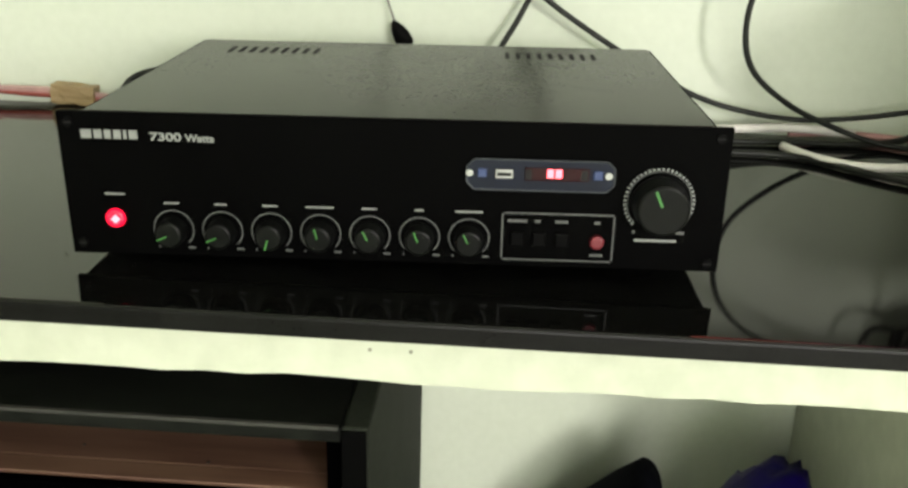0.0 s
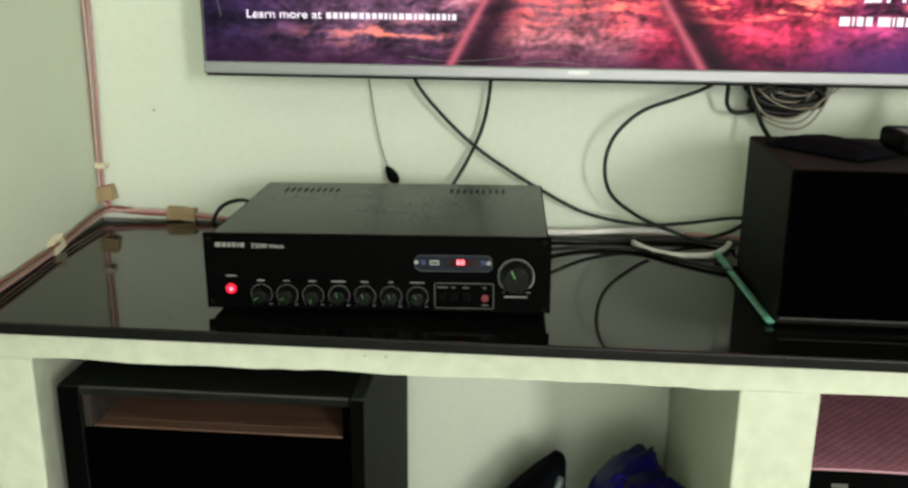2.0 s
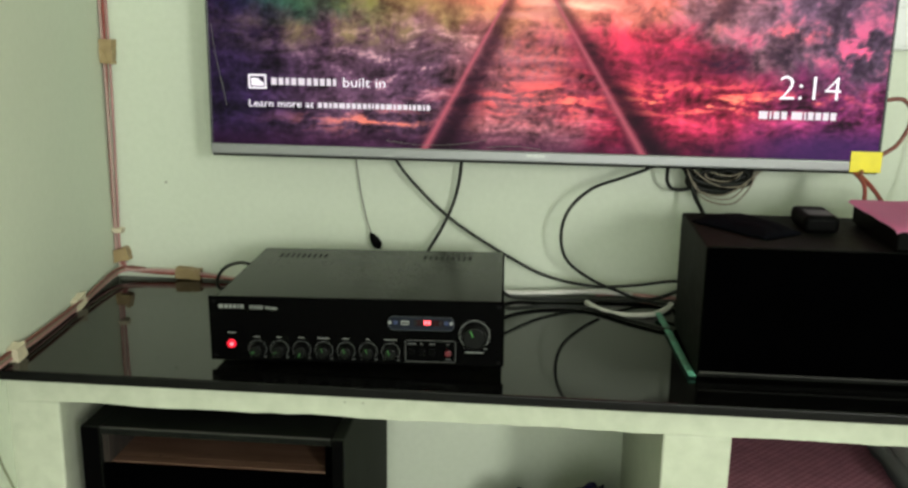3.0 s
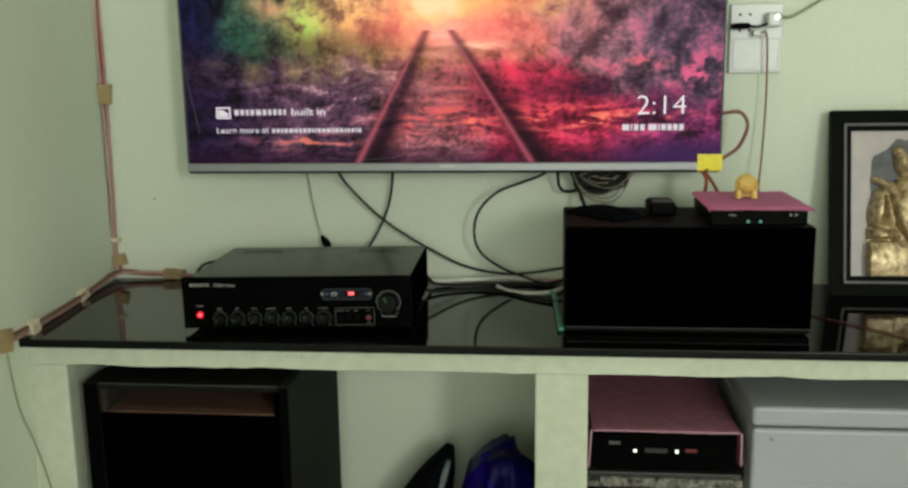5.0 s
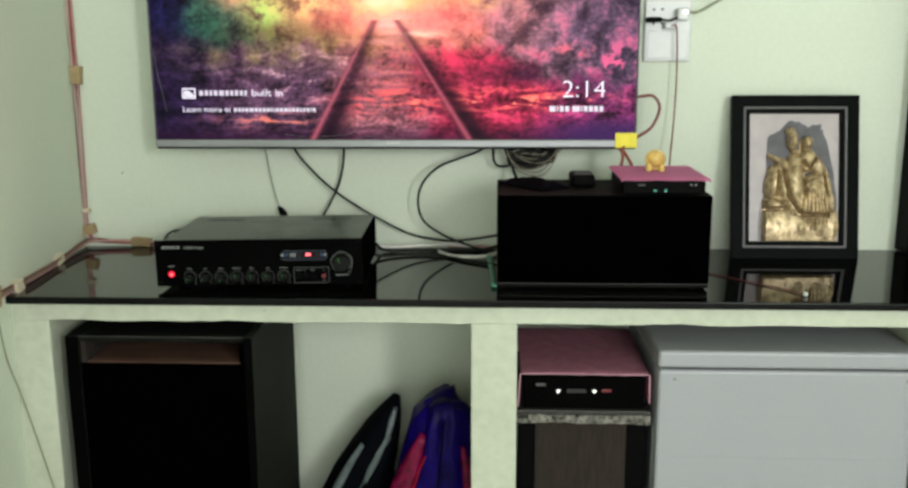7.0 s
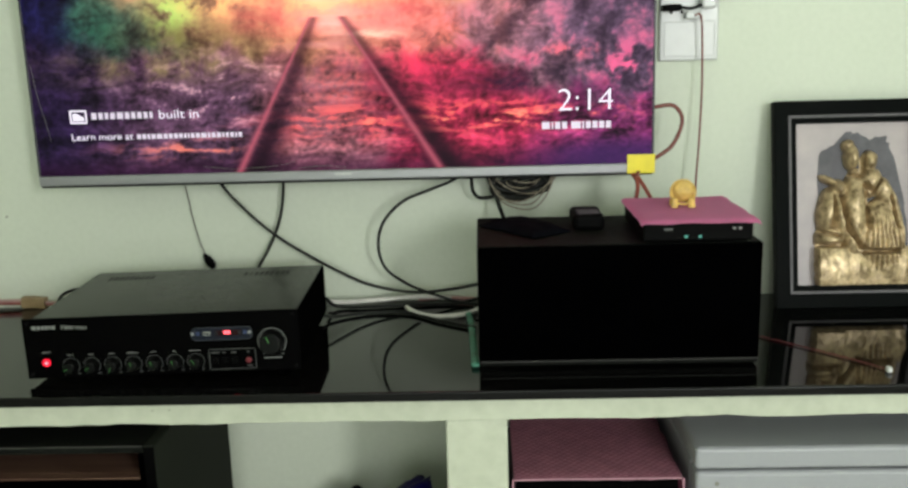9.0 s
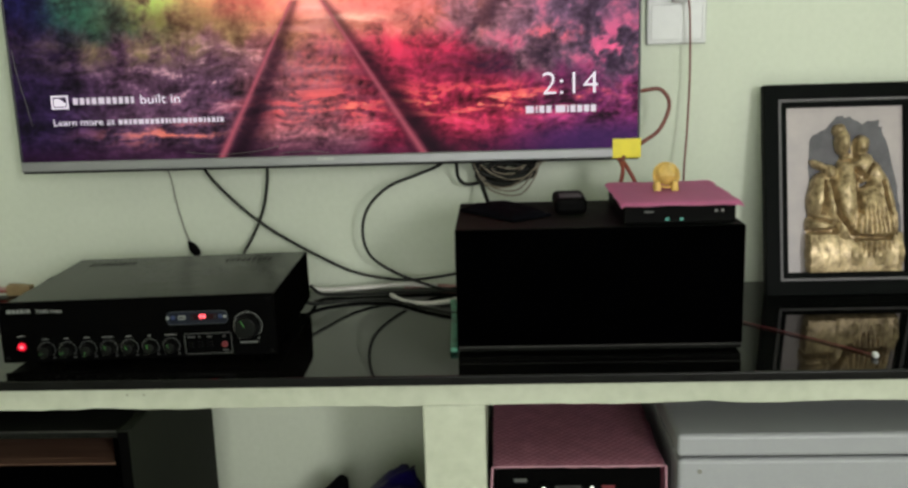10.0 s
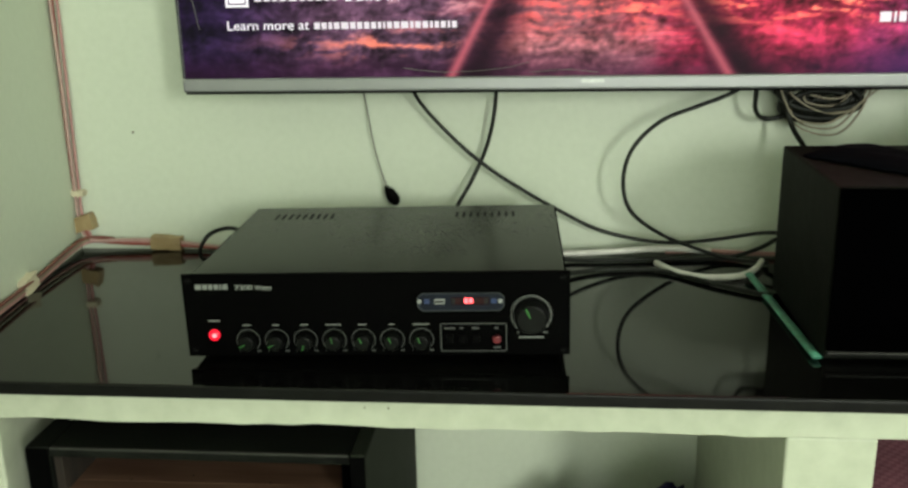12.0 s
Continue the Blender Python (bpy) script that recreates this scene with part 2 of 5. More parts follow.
def spline(points, step=6):
    pts = [Vector(p) for p in points]
    pts = [2 * pts[0] - pts[1]] + pts + [2 * pts[-1] - pts[-2]]
    out = []
    for i in range(1, len(pts) - 2):
        a, b, c, d = pts[i - 1:i + 3]
        for k in range(step):
            t = k / step
            out.append(0.5 * (2 * b + (c - a) * t + (2 * a - 5 * b + 4 * c - d) * t * t + (3 * b - a - 3 * c + d) * t ** 3))
    return out + [pts[-2]]


def tube(points, r, n=8, step=6, flat=1.0):
    """A cable through the points. flat: height over width, for a strap."""
    bm = bmesh.new()
    path = spline(points, step)
    rings, side = [], None
    for i, p in enumerate(path):
        d = (path[min(i + 1, len(path) - 1)] - path[max(i - 1, 0)]).normalized()
        if side is None:
            side = d.cross(Vector((0, 0, 1)))
            side = side if side.length > 0.05 else Vector((1, 0, 0))
        side = (side - d * side.dot(d)).normalized()
        up = side.cross(d)
        rings.append([bm.verts.new(p + side * (r * math.cos(a)) + up * (r * flat * math.sin(a)))
                      for a in (2 * math.pi * k / n for k in range(n))])
    for a, b in zip(rings, rings[1:]):
        for k in range(n):
            bm.faces.new((a[k], a[(k + 1) % n], b[(k + 1) % n], b[k]))
    bm.faces.new(rings[0])
    bm.faces.new(rings[-1])
    return bm


def cable(name, points, r, material, label, group="", n=8):
    ob = part(name, tube(points, r, n), material, smooth=True)
    return tagged(ob, label, "cable", group)


def arc(x, z, r, w, a0, a1, y, depth=0.0004, n=40, dots=False):
    """A printed scale round a knob, on a panel that faces -y."""
    bm = bmesh.new()
    for i in range(n):
        b0 = radians(a0 + (a1 - a0) * i / n)
        b1 = radians(a0 + (a1 - a0) * (i + (0.5 if dots else 1.0)) / n)
        quad = [(r - w / 2, b0), (r + w / 2, b0), (r + w / 2, b1), (r - w / 2, b1)]
        bm.faces.new([bm.verts.new((x + q * math.sin(b), y - depth, z + q * math.cos(b))) for q, b in quad])
    bmesh.ops.remove_doubles(bm, verts=bm.verts[:], dist=1e-6)
    return bm


def lettering(name, text, x, y, z, height, material, parent, width=None, world=True, thin=0.0):
    """Built-in font, standing upright and facing -y; x, z: the lower left corner."""
    cu = bpy.data.curves.new(name, "FONT")
    cu.body, cu.size, cu.offset = text, height / 0.72, -thin
    tmp = new(name, cu)
    me = bpy.data.meshes.new_from_object(tmp.evaluated_get(bpy.context.evaluated_depsgraph_get()))
    bpy.data.objects.remove(tmp)
    bpy.data.curves.remove(cu)
    bm = bmesh.new()
    bm.from_mesh(me)
    bpy.data.meshes.remove(me)
    x1 = max(v.co.x for v in bm.verts)
    k = width / x1 if width else 1.0
    for v in bm.verts:
        v.co = Vector((x + v.co.x * k, y, z + v.co.y))
    return part(name, bm, material, parent, world=world)


def bars(widths, x, y, z, h, gap):
    """One plain bar in place of a word of so many letters."""
    return box(x, x + sum(widths) + gap * (len(widths) - 1), y - 0.0004, y, z, z + h)


# ---- the room ----
structure("wall_north", box(-0.3, 3.75, 0.0, 0.15, 0, 2.9), WALL, "pale green painted wall behind the television", "wall")
bm = bmesh.new()
base = [(0.0, 0.0), (0.42, -4.2), (0.27, -4.2), (-0.15, 0.0)]
low = [bm.verts.new((x, y, 0)) for x, y in base]
top = [bm.verts.new((x, y, 2.9)) for x, y in base]
bm.faces.new(low)
bm.faces.new(top)
for i in range(4):
    bm.faces.new((low[i], low[(i + 1) % 4], top[(i + 1) % 4], top[i]))
structure("wall_west", bm, WALL, "pale green painted side wall", "wall")
structure("wall_east", box(3.6, 3.75, -4.2, 0.0, 0, 2.9), WALL, "pale green painted side wall", "wall")
# Out-of-view wall; its two openings are made up to hold the area lamps.
bm = bmesh.new()
for x0, x1, z0, z1 in ((-0.3, 0.15, 0, 2.9), (0.15, 2.25, 0, 0.55), (0.15, 2.25, 2.15, 2.9), (2.25, 2.47, 0, 2.9), (2.47, 2.97, 0, 1.34), (2.47, 2.97, 2.36, 2.9), (2.97, 3.75, 0, 2.9)):
    join(bm, box(x0, x1, -4.35, -4.2, z0, z1))
structure("wall_south", bm, WALL, "unseen pale green wall with two openings for lamps", "wall")
structure("floor", box(-0.3, 3.75, -4.35, 0.15, -0.1, 0.0), FLOOR, "pale floor of the room, out of view", "floor")
structure("ceiling", box(-0.3, 3.75, -4.35, 0.15, 2.9, 3.0), CEILING, "white painted ceiling", "ceiling")
tagged(part("wall_mark", disc(0.106, 0.0, 1.086, 0.0022, 0.0008, n=10), DIRT), "small dark speck on the painted wall", "stain")


# ---- masonry counter and slab ----
SLAB = 0.90
counter = thing("masonry_counter", pose(0.98, -0.24, 0), "pale green plastered masonry counter with open niches", "counter")


def rough_box(x0, x1, y0, y1, z0, z1, nx, amount, seed):
    """Plastered masonry whose arrises wander a little."""
    bm = bmesh.new()
    bmesh.ops.create_grid(bm, x_segments=nx, y_segments=1, size=0.5)
    ret = bmesh.ops.extrude_face_region(bm, geom=bm.faces[:])
    for v in (g for g in ret["geom"] if isinstance(g, bmesh.types.BMVert)):
        v.co.z += 1
    for v in bm.verts:
        p = Vector((x0 + (v.co.x + 0.5) * (x1 - x0), y0 + (v.co.y + 0.5) * (y1 - y0), z0 + v.co.z * (z1 - z0)))
        if p.z < z0 + 1e-4 and p.y < y0 + 1e-4:
            p.z += amount * noise.noise((p.x * 9, seed, 0)) + 0.5 * amount * noise.noise((p.x * 31, seed, 3))
        v.co = p
    return bm


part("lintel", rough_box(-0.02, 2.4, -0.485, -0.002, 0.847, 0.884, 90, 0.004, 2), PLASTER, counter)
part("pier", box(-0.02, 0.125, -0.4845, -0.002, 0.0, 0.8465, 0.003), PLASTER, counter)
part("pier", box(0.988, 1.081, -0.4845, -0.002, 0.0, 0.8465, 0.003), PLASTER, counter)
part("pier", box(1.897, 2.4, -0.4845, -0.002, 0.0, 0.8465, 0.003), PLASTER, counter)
for mx in (0.545, 0.571):
    part("plaster_chip", disc(mx, -0.485, 0.8695, 0.0014, 0.0006, n=7), DIRT, counter)
slab = part("granite_slab", box(-0.02, 2.42, -0.505, -0.002, 0.8845, SLAB, 0.003, 3), GRANITE)
slab.data.materials.append(SLAB_FRONT_DIM)
# Only the front face takes the dimmed copy.
for face in slab.data.polygons:
    if face.normal.y < -0.9:
        face.material_index = 1
tagged(slab, "polished black granite slab on the masonry counter", "countertop")


# ---- the amplifier ----
amp = thing("amplifier", pose(0.5515, -0.440, SLAB - 0.0052, 0, -0.7, 1.5) @ Matrix.Scale(1.016, 4),
            "black stereo amplifier with seven knobs and red lights on the slab", "amplifier")
LOC = dict(world=False)
part("case", box(-0.203, 0.206, 0.0045, 0.312, 0.017, 0.1045, 0.002), CASE, amp, "dark grey painted sheet-metal case", **LOC)
panel = part("front_panel", box(-0.2070, 0.2105, 0.0, 0.004, 0.0158, 0.1105, 0.0008), PANEL, amp, "black front panel", **LOC)
for fx in (-0.170, 0.170):
    for fy in (0.060, 0.27):
        low = 0.0052 - fx * math.tan(radians(0.7))
        part("foot", disc(fx, fy, low, 0.011, 0.0172 - low, "z", 20), RUBBER, amp, **LOC)
# Thin near-black sheets added over the case sides to darken them.
for x0, x1 in ((-0.2044, -0.2032), (0.2062, 0.2074)):
    part("dark_side_sheet", box(x0, x1, 0.0048, 0.311, 0.018, 0.1035, 0.0004), DARK_SHEET, amp, "thin near-black sheet darkening the side", **LOC)
for x0 in (-0.1665, 0.0745):
    for i in range(9):
        x = x0 + 0.0093 * i
        part("vent_slot", box(x, x + 0.0034, 0.250, 0.274, 0.1035, 0.1049), SLOT, amp, **LOC)
for lx, lw in ((-0.1922, 0.0066), (-0.1840, 0.0050), (-0.1774, 0.0042), (-0.1716, 0.0046), (-0.1654, 0.0020), (-0.1618, 0.0052)):
    part("maker_mark", box(lx, lx + lw, -0.0004, 0, 0.0934, 0.0990), PRINT_MARK, panel, **LOC)
lettering("model_text", "7300", -0.1489, -0.0004, 0.0930, 0.0052, PRINT, panel, 0.0200, world=False, thin=-0.00022)
lettering("model_text", "Watts", -0.1265, -0.0004, 0.0928, 0.0048, PRINT_MARK, panel, 0.0180, world=False, thin=-0.00022)
for x, z in ((-0.1995, 0.1035), (0.203, 0.1035), (-0.1995, 0.0235), (0.203, 0.0215)):
    screw = part("screw", disc(x, 0, z, 0.0034, 0.0012, bevel=0.0004), BLACK_PLASTIC, panel, **LOC)
    part("screw_slot", box(x - 0.0022, x + 0.0022, -0.0014, -0.0011, z - 0.0004, z + 0.0004), SLOT, panel, **LOC)

power = part("power_switch", disc(-0.1760, 0, 0.0412, 0.0062, 0.0034, n=28, bevel=0.0016), RED_GLOW, amp, "glowing red power switch", **LOC)
part("switch_lens", disc(-0.1752, -0.0034, 0.0412, 0.0030, 0.0006, n=4), RED_HOT, power, **LOC)
part("caption", bars((0.0022,) * 5, -0.1815, 0, 0.0566, 0.0013, 0.0004), PRINT, panel, **LOC)

TURNS = (-115, -115, 195, -14, -24, -20, -26)
CAPTIONS = (5, 4, 5, 9, 5, 3, 9)
for i in range(7):
    x, z = -0.1391 + 0.0317 * i, 0.0343
    knob = part("knob", disc(x, 0, z, 0.0102, 0.003, n=32), BLACK_PLASTIC, amp, "small round black knob", **LOC)
    part("grip", disc(x, -0.003, z, 0.0094, 0.010, n=28, bevel=0.0016, r2=0.0086), KNOB, knob, smooth=False, **LOC)
    a = radians(TURNS[i])
    mark = box(-0.00045, 0.00045, -0.0137, -0.0129, 0.0010, 0.0078)
    mark.transform(Matrix.Translation((x, 0, z)) @ Matrix.Rotation(a, 4, "Y"))
    part("pointer", mark, GREEN_MARK, knob, "green pointer line", **LOC)
    part("scale_ring", arc(x, z, 0.0128, 0.0009, -135, 135, 0), PRINT_DIM, panel, **LOC)
    n = CAPTIONS[i]
    part("caption", bars((0.0016,) * n, x - n * 0.0010, 0, 0.0514, 0.0011, 0.0004), PRINT, panel, **LOC)
    part("caption", bars((0.0014, 0.0014, 0.0010), x + 0.0085, 0, 0.0212, 0.0014, 0.0004), PRINT_DIM, panel, **LOC)
    part("caption", bars((0.0010,), x - 0.0108, 0, 0.0212, 0.0014, 0), PRINT_DIM, panel, **LOC)

vx, vz = 0.1692, 0.0620
vol = part("volume_knob", disc(vx, 0, vz, 0.0185, 0.004, n=48), BLACK_PLASTIC, amp, "large black volume knob", **LOC)
part("grip", disc(vx, -0.004, vz, 0.0172, 0.015, n=48, bevel=0.0018, r2=0.0162), KNOB, vol, **LOC)
mark = box(-0.0008, 0.0008, -0.0197, -0.0189, 0.0035, 0.0140)
mark.transform(Matrix.Translation((vx, 0, vz)) @ Matrix.Rotation(radians(-24), 4, "Y"))
part("pointer", mark, GREEN_MARK, vol, "green pointer line", **LOC)
part("scale_ring", arc(vx, vz, 0.0214, 0.0015, -135, 135, 0, n=36, dots=True), PRINT, panel, **LOC)
part("scale_ring", arc(vx, vz, 0.0200, 0.0006, -135, 135, 0, n=60), PRINT_DIM, panel, **LOC)
part("caption", bars((0.0023,) * 10, vx - 0.0135, 0, 0.0354, 0.0016, 0.0004), PRINT, panel, **LOC)
part("caption", bars((0.0016,), vx - 0.0150, 0, 0.0408, 0.0020, 0.0004), PRINT_DIM, panel, **LOC)
part("caption", bars((0.0014,) * 3, vx + 0.0125, 0, 0.0408, 0.0020, 0.0004), PRINT_DIM, panel, **LOC)

bm = bmesh.new()
cut = 0.0045
outline = [(0.0490, 0.0678 + cut), (0.0490 + cut, 0.0678), (0.1402 - cut, 0.0678), (0.1402, 0.0678 + cut),
           (0.1402, 0.0872 - cut), (0.1402 - cut, 0.0872), (0.0490 + cut, 0.0872), (0.0490, 0.0872 - cut)]
front = [bm.verts.new((x, -0.0022, z)) for x, z in outline]
back = [bm.verts.new((x, 0.0002, z)) for x, z in outline]
bm.faces.new(front)
bm.faces.new(back)
for i in range(8):
    bm.faces.new((front[i], front[(i + 1) % 8], back[(i + 1) % 8], back[i]))
player = part("player_module", bm, BLUE_METAL, amp, "blue-grey media player plate", **LOC)
# Pale rim drawn along the plate's bevel, lighter than the plate itself.
rim = bmesh.new()
loop = [(0.0490 + cut, 0.0678), (0.1402 - cut, 0.0678), (0.1402, 0.0678 + cut), (0.1402, 0.0872 - cut), (0.1402 - cut, 0.0872), (0.0490 + cut, 0.0872), (0.0490, 0.0872 - cut), (0.0490, 0.0678 + cut)]
for (ax, az), (bx, bz) in zip(loop, loop[1:] + loop[:1]):
    join(rim, tube([(ax, -0.0020, az), (bx, -0.0020, bz)], 0.0007, 6, 1))
part("rim", rim, PLATE_EDGE, player, "pale rim along the plate's bevel", **LOC)
part("usb_port", box(0.0665, 0.0775, -0.0038, -0.002, 0.0755, 0.0815, 0.0006), STEEL, player, **LOC)
part("usb_slot", box(0.0677, 0.0763, -0.0042, -0.0036, 0.0775, 0.0795), SLOT, player, **LOC)
window = part("display_window", box(0.0845, 0.1245, -0.0032, -0.002, 0.0745, 0.0830, 0.0005), DARK_RED, player, **LOC)
part("digit", box(0.0986, 0.1024, -0.0037, -0.0031, 0.0768, 0.0822), DIGIT, player, "glowing red digit", **LOC)
part("digit", box(0.1036, 0.1076, -0.0037, -0.0031, 0.0768, 0.0822), DIGIT, player, "glowing red digit", **LOC)
for x in (0.0870, 0.1215):
    part("display_end", box(x - 0.002, x + 0.002, -0.0036, -0.0031, 0.0755, 0.0820), SLOT, player, **LOC)
for x in (0.0505, 0.1365):
    part("screw", disc(x, -0.0022, 0.0785, 0.0024, 0.0012, n=16, bevel=0.0004), STEEL, player, **LOC)
for x in (0.0585, 0.1300):
    part("button", box(x - 0.0028, x + 0.0028, -0.0036, -0.002, 0.0760, 0.0815, 0.0006), BLUE_BUTTON, player, **LOC)

bm = bmesh.new()
for b in ((0.0728, 0.1418, 0.0516, 0.0526), (0.0728, 0.1418, 0.0202, 0.0212), (0.0716, 0.0726, 0.0214, 0.0514), (0.1420, 0.1430, 0.0214, 0.0514)):
    join(bm, box(b[0], b[1], -0.0004, 0, b[2], b[3]))
part("switch_border", bm, PRINT_DIM, panel, **LOC)
for x in (0.0815, 0.0955, 0.1100):
    part("push_button", box(x - 0.0042, x + 0.0042, -0.003, 0, 0.0305, 0.0400, 0.0008), BLACK_PLASTIC, amp, **LOC)
part("push_button", disc(0.1322, 0, 0.0345, 0.0045, 0.004, n=20, bevel=0.001), RED_PLASTIC, amp, "dull red push button", **LOC)
for x, n in ((0.0755, 6), (0.0925, 2), (0.1055, 4), (0.1300, 2)):
    part("caption", bars((0.0017,) * n, x, 0, 0.0460, 0.0018, 0.0004), PRINT_DIM, panel, **LOC)
part("caption", bars((0.0017,) * 4, 0.1285, 0, 0.0240, 0.0018, 0.0004), PRINT_DIM, panel, **LOC)


# ---- the television ----
TV0, TV1, TVB, TVT, TVY = 0.243, 1.357, 1.166, 1.816, -0.130
tv = thing("television", pose(0.80, -0.06, TVB), "flat wall-hung television with silver lower edge, showing a railway", "television")
part("back_shell", box(TV0 + 0.004, TV1 - 0.004, -0.118, -0.085, TVB + 0.004, TVT - 0.002, 0.003), BLACK_PLASTIC, tv)
part("back_box", box(TV0 + 0.16, TV1 - 0.16, -0.086, -0.045, TVB + 0.05, TVB + 0.42, 0.008), BLACK_PLASTIC, tv)
part("wall_bracket", box(0.60, 1.00, -0.046, -0.001, TVB + 0.16, TVB + 0.36, 0.003), STEEL, tv)
# Thin black strip draws the dark line below the bar.
part("under_bar_strip", box(TV0 + 0.002, TV1 - 0.002, TVY + 0.002, -0.1, TVB - 0.0065, TVB - 0.0032, 0.001), BLACK_PLASTIC, tv, "thin black strip under the bar")
part("lower_bar", box(TV0, TV1, TVY - 0.002, -0.1, TVB - 0.003, TVB + 0.0150, 0.003, 3), SILVER, tv, "brushed silver lower bar")
for a, b in ((TV0, TV0 + 0.0040), (TV1 - 0.0040, TV1)):
    part("side_bezel", box(a, b, TVY, -0.1, TVB + 0.0152, TVT, 0.001), BEZEL, tv, "thin grey side bezel")
part("top_bezel", box(TV0 + 0.0042, TV1 - 0.0042, TVY, -0.1, TVT - 0.0075, TVT, 0.001), BLACK_PLASTIC, tv)
part("maker_badge", box(0.785, 0.815, TVY - 0.0026, TVY - 0.0018, TVB + 0.006, TVB + 0.0105), STEEL, tv)
part("price_label", box(1.309, 1.3585, TVY - 0.0042, TVY - 0.0024, TVB - 0.003, TVB + 0.031, 0.0005), YELLOW, tv, "bright yellow paper label")

SX0, SX1, SZ0, SZ1, SY = TV0 + 0.0042, TV1 - 0.0042, TVB + 0.0152, TVT - 0.0077, TVY + 0.0015


def bell(s, h, cs, ch, ws, wh):
    return math.exp(-((s - cs) / ws) ** 2 - ((h - ch) / wh) ** 2)


def blend(a, b, k):
    k = min(1.0, max(0.0, k))
    return tuple(p + (q - p) * k for p, q in zip(a, b))


def step(a, b, v):
    k = min(1.0, max(0.0, (v - a) / (b - a)))
    return k * k * (3 - 2 * k)


def picture(s, h):
    """Colour of the screen's picture, s metres from its left edge and h above its lower edge: a railway through a glowing autumn wood."""
    ws, wh = 0.012 * noise.noise((s * 17, h * 17, 4)), 0.012 * noise.noise((s * 17, h * 17, 8))
    u, v = s + ws, h + wh
    n1 = noise.fractal((u * 11, v * 11, 1.0), 0.7, 2.1, 6)
    n2 = noise.fractal((u * 24, v * 28, 7.0), 0.60, 2.1, 5)
    n3 = noise.fractal((u * 12, v * 55, 3.0), 0.60, 2.1, 5)
    n4 = noise.noise((u * 95, v * 120, 5.0)) + 0.6 * noise.noise((u * 190, v * 230, 2.0))
    # the wood, from left to right
    wood = blend((0.085, 0.085, 0.20), (0.15, 0.27, 0.22), step(0.035, 0.12, s + 0.05 * n1))
    wood = blend(wood, (0.42, 0.42, 0.26), step(0.14, 0.28, s + 0.08 * n1))
    wood = blend(wood, (0.56, 0.44, 0.29), step(0.33, 0.46, s + 0.06 * n1))
    wood = blend(wood, (0.70, 0.40, 0.33), step(0.55, 0.66, s + 0.06 * n1))
    wood = blend(wood, (0.46, 0.35, 0.38), step(0.66, 0.80, s + 0.12 * n1))
    wood = blend(wood, (0.31, 0.26, 0.32), step(0.86, 1.04, s + 0.05 * n1))
    wood = tuple(c * max(0.30, 0.95 + 0.36 * n1 + 0.42 * n2 + 0.28 * n4) for c in wood)
    wood = blend(wood, (0.10, 0.46, 0.26), 0.9 * bell(s, h, 0.165, 0.385, 0.075, 0.075) * (0.55 + 0.8 * n2))
    wood = blend(wood, (0.12, 0.38, 0.28), 0.8 * bell(s, h, 0.117, 0.255, 0.045, 0.035) * (0.6 + 0.8 * n2))
    wood = blend(wood, (0.74, 0.58, 0.42), 0.85 * bell(s, h, 0.205, 0.325, 0.060, 0.035) * (0.45 + n1 + 0.5 * n2))
    wood = blend(wood, (0.54, 0.90, 0.36), 1.4 * bell(s, h, 0.268, 0.283, 0.042, 0.045) * (0.45 + 0.7 * n1 + 0.9 * n2))
    wood = blend(wood, (0.96, 0.86, 0.44), 1.3 * bell(s, h, 0.350, 0.315, 0.080, 0.042) * (0.35 + 0.9 * n1 + 0.9 * n2))
    wood = blend(wood, (0.30, 0.34, 0.16), 0.7 * bell(s, h, 0.300, 0.245, 0.130, 0.026) * (0.6 + 0.8 * n2))
    wood = blend(wood, (0.82, 0.36, 0.43), 0.50 * step(0.05, 0.95, 0.35 * n1 + 0.9 * n2 + 0.3 * n4) * step(0.60, 0.75, s) * (0.5 + 0.5 * step(0.34, 0.22, h)))
    wood = blend(wood, (0.17, 0.12, 0.19), 0.50 * step(0.05, 0.85, -0.4 * n1 - 0.8 * n2) * step(0.58, 0.75, s))
    wood = blend(wood, (0.44, 0.44, 0.36), 0.65 * bell(s, h, 0.95, 0.40, 0.09, 0.05) * (0.7 + 0.8 * n2))
    wood = blend(wood, (0.76, 0.52, 0.48), 0.8 * bell(s, h, 0.838, 0.370, 0.016, 0.10))
    # the ground
    soil = blend((0.12, 0.09, 0.17), (0.30, 0.23, 0.29), step(0.03, 0.24, s))
    soil = blend(soil, (0.52, 0.36, 0.37), step(0.36, 0.48, s + 0.04 * n1))
    soil = blend(soil, (0.56, 0.16, 0.25), step(0.54, 0.68, s + 0.05 * n1))
    soil = blend(soil, (0.38, 0.16, 0.31), step(0.82, 1.02, s + 0.06 * n1))
    soil = tuple(c * max(0.25, 0.95 + 0.40 * n3 + 0.36 * n2 + 0.34 * n4) for c in soil)
    soil = blend(soil, (0.42, 0.41, 0.26), 0.75 * bell(s, h, 0.24, 0.195, 0.18, 0.032) * (0.6 + n2))
    soil = blend(soil, (0.82, 0.70, 0.66), 0.8 * step(0.35, 0.9, n3 + 0.4 * n2 + 0.5 * n4) * bell(s, h, 0.36, 0.14, 0.15, 0.06))
    soil = blend(soil, (0.62, 0.28, 0.26), 0.6 * bell(s, h, 0.55, 0.14, 0.08, 0.07) * (0.7 + n4))
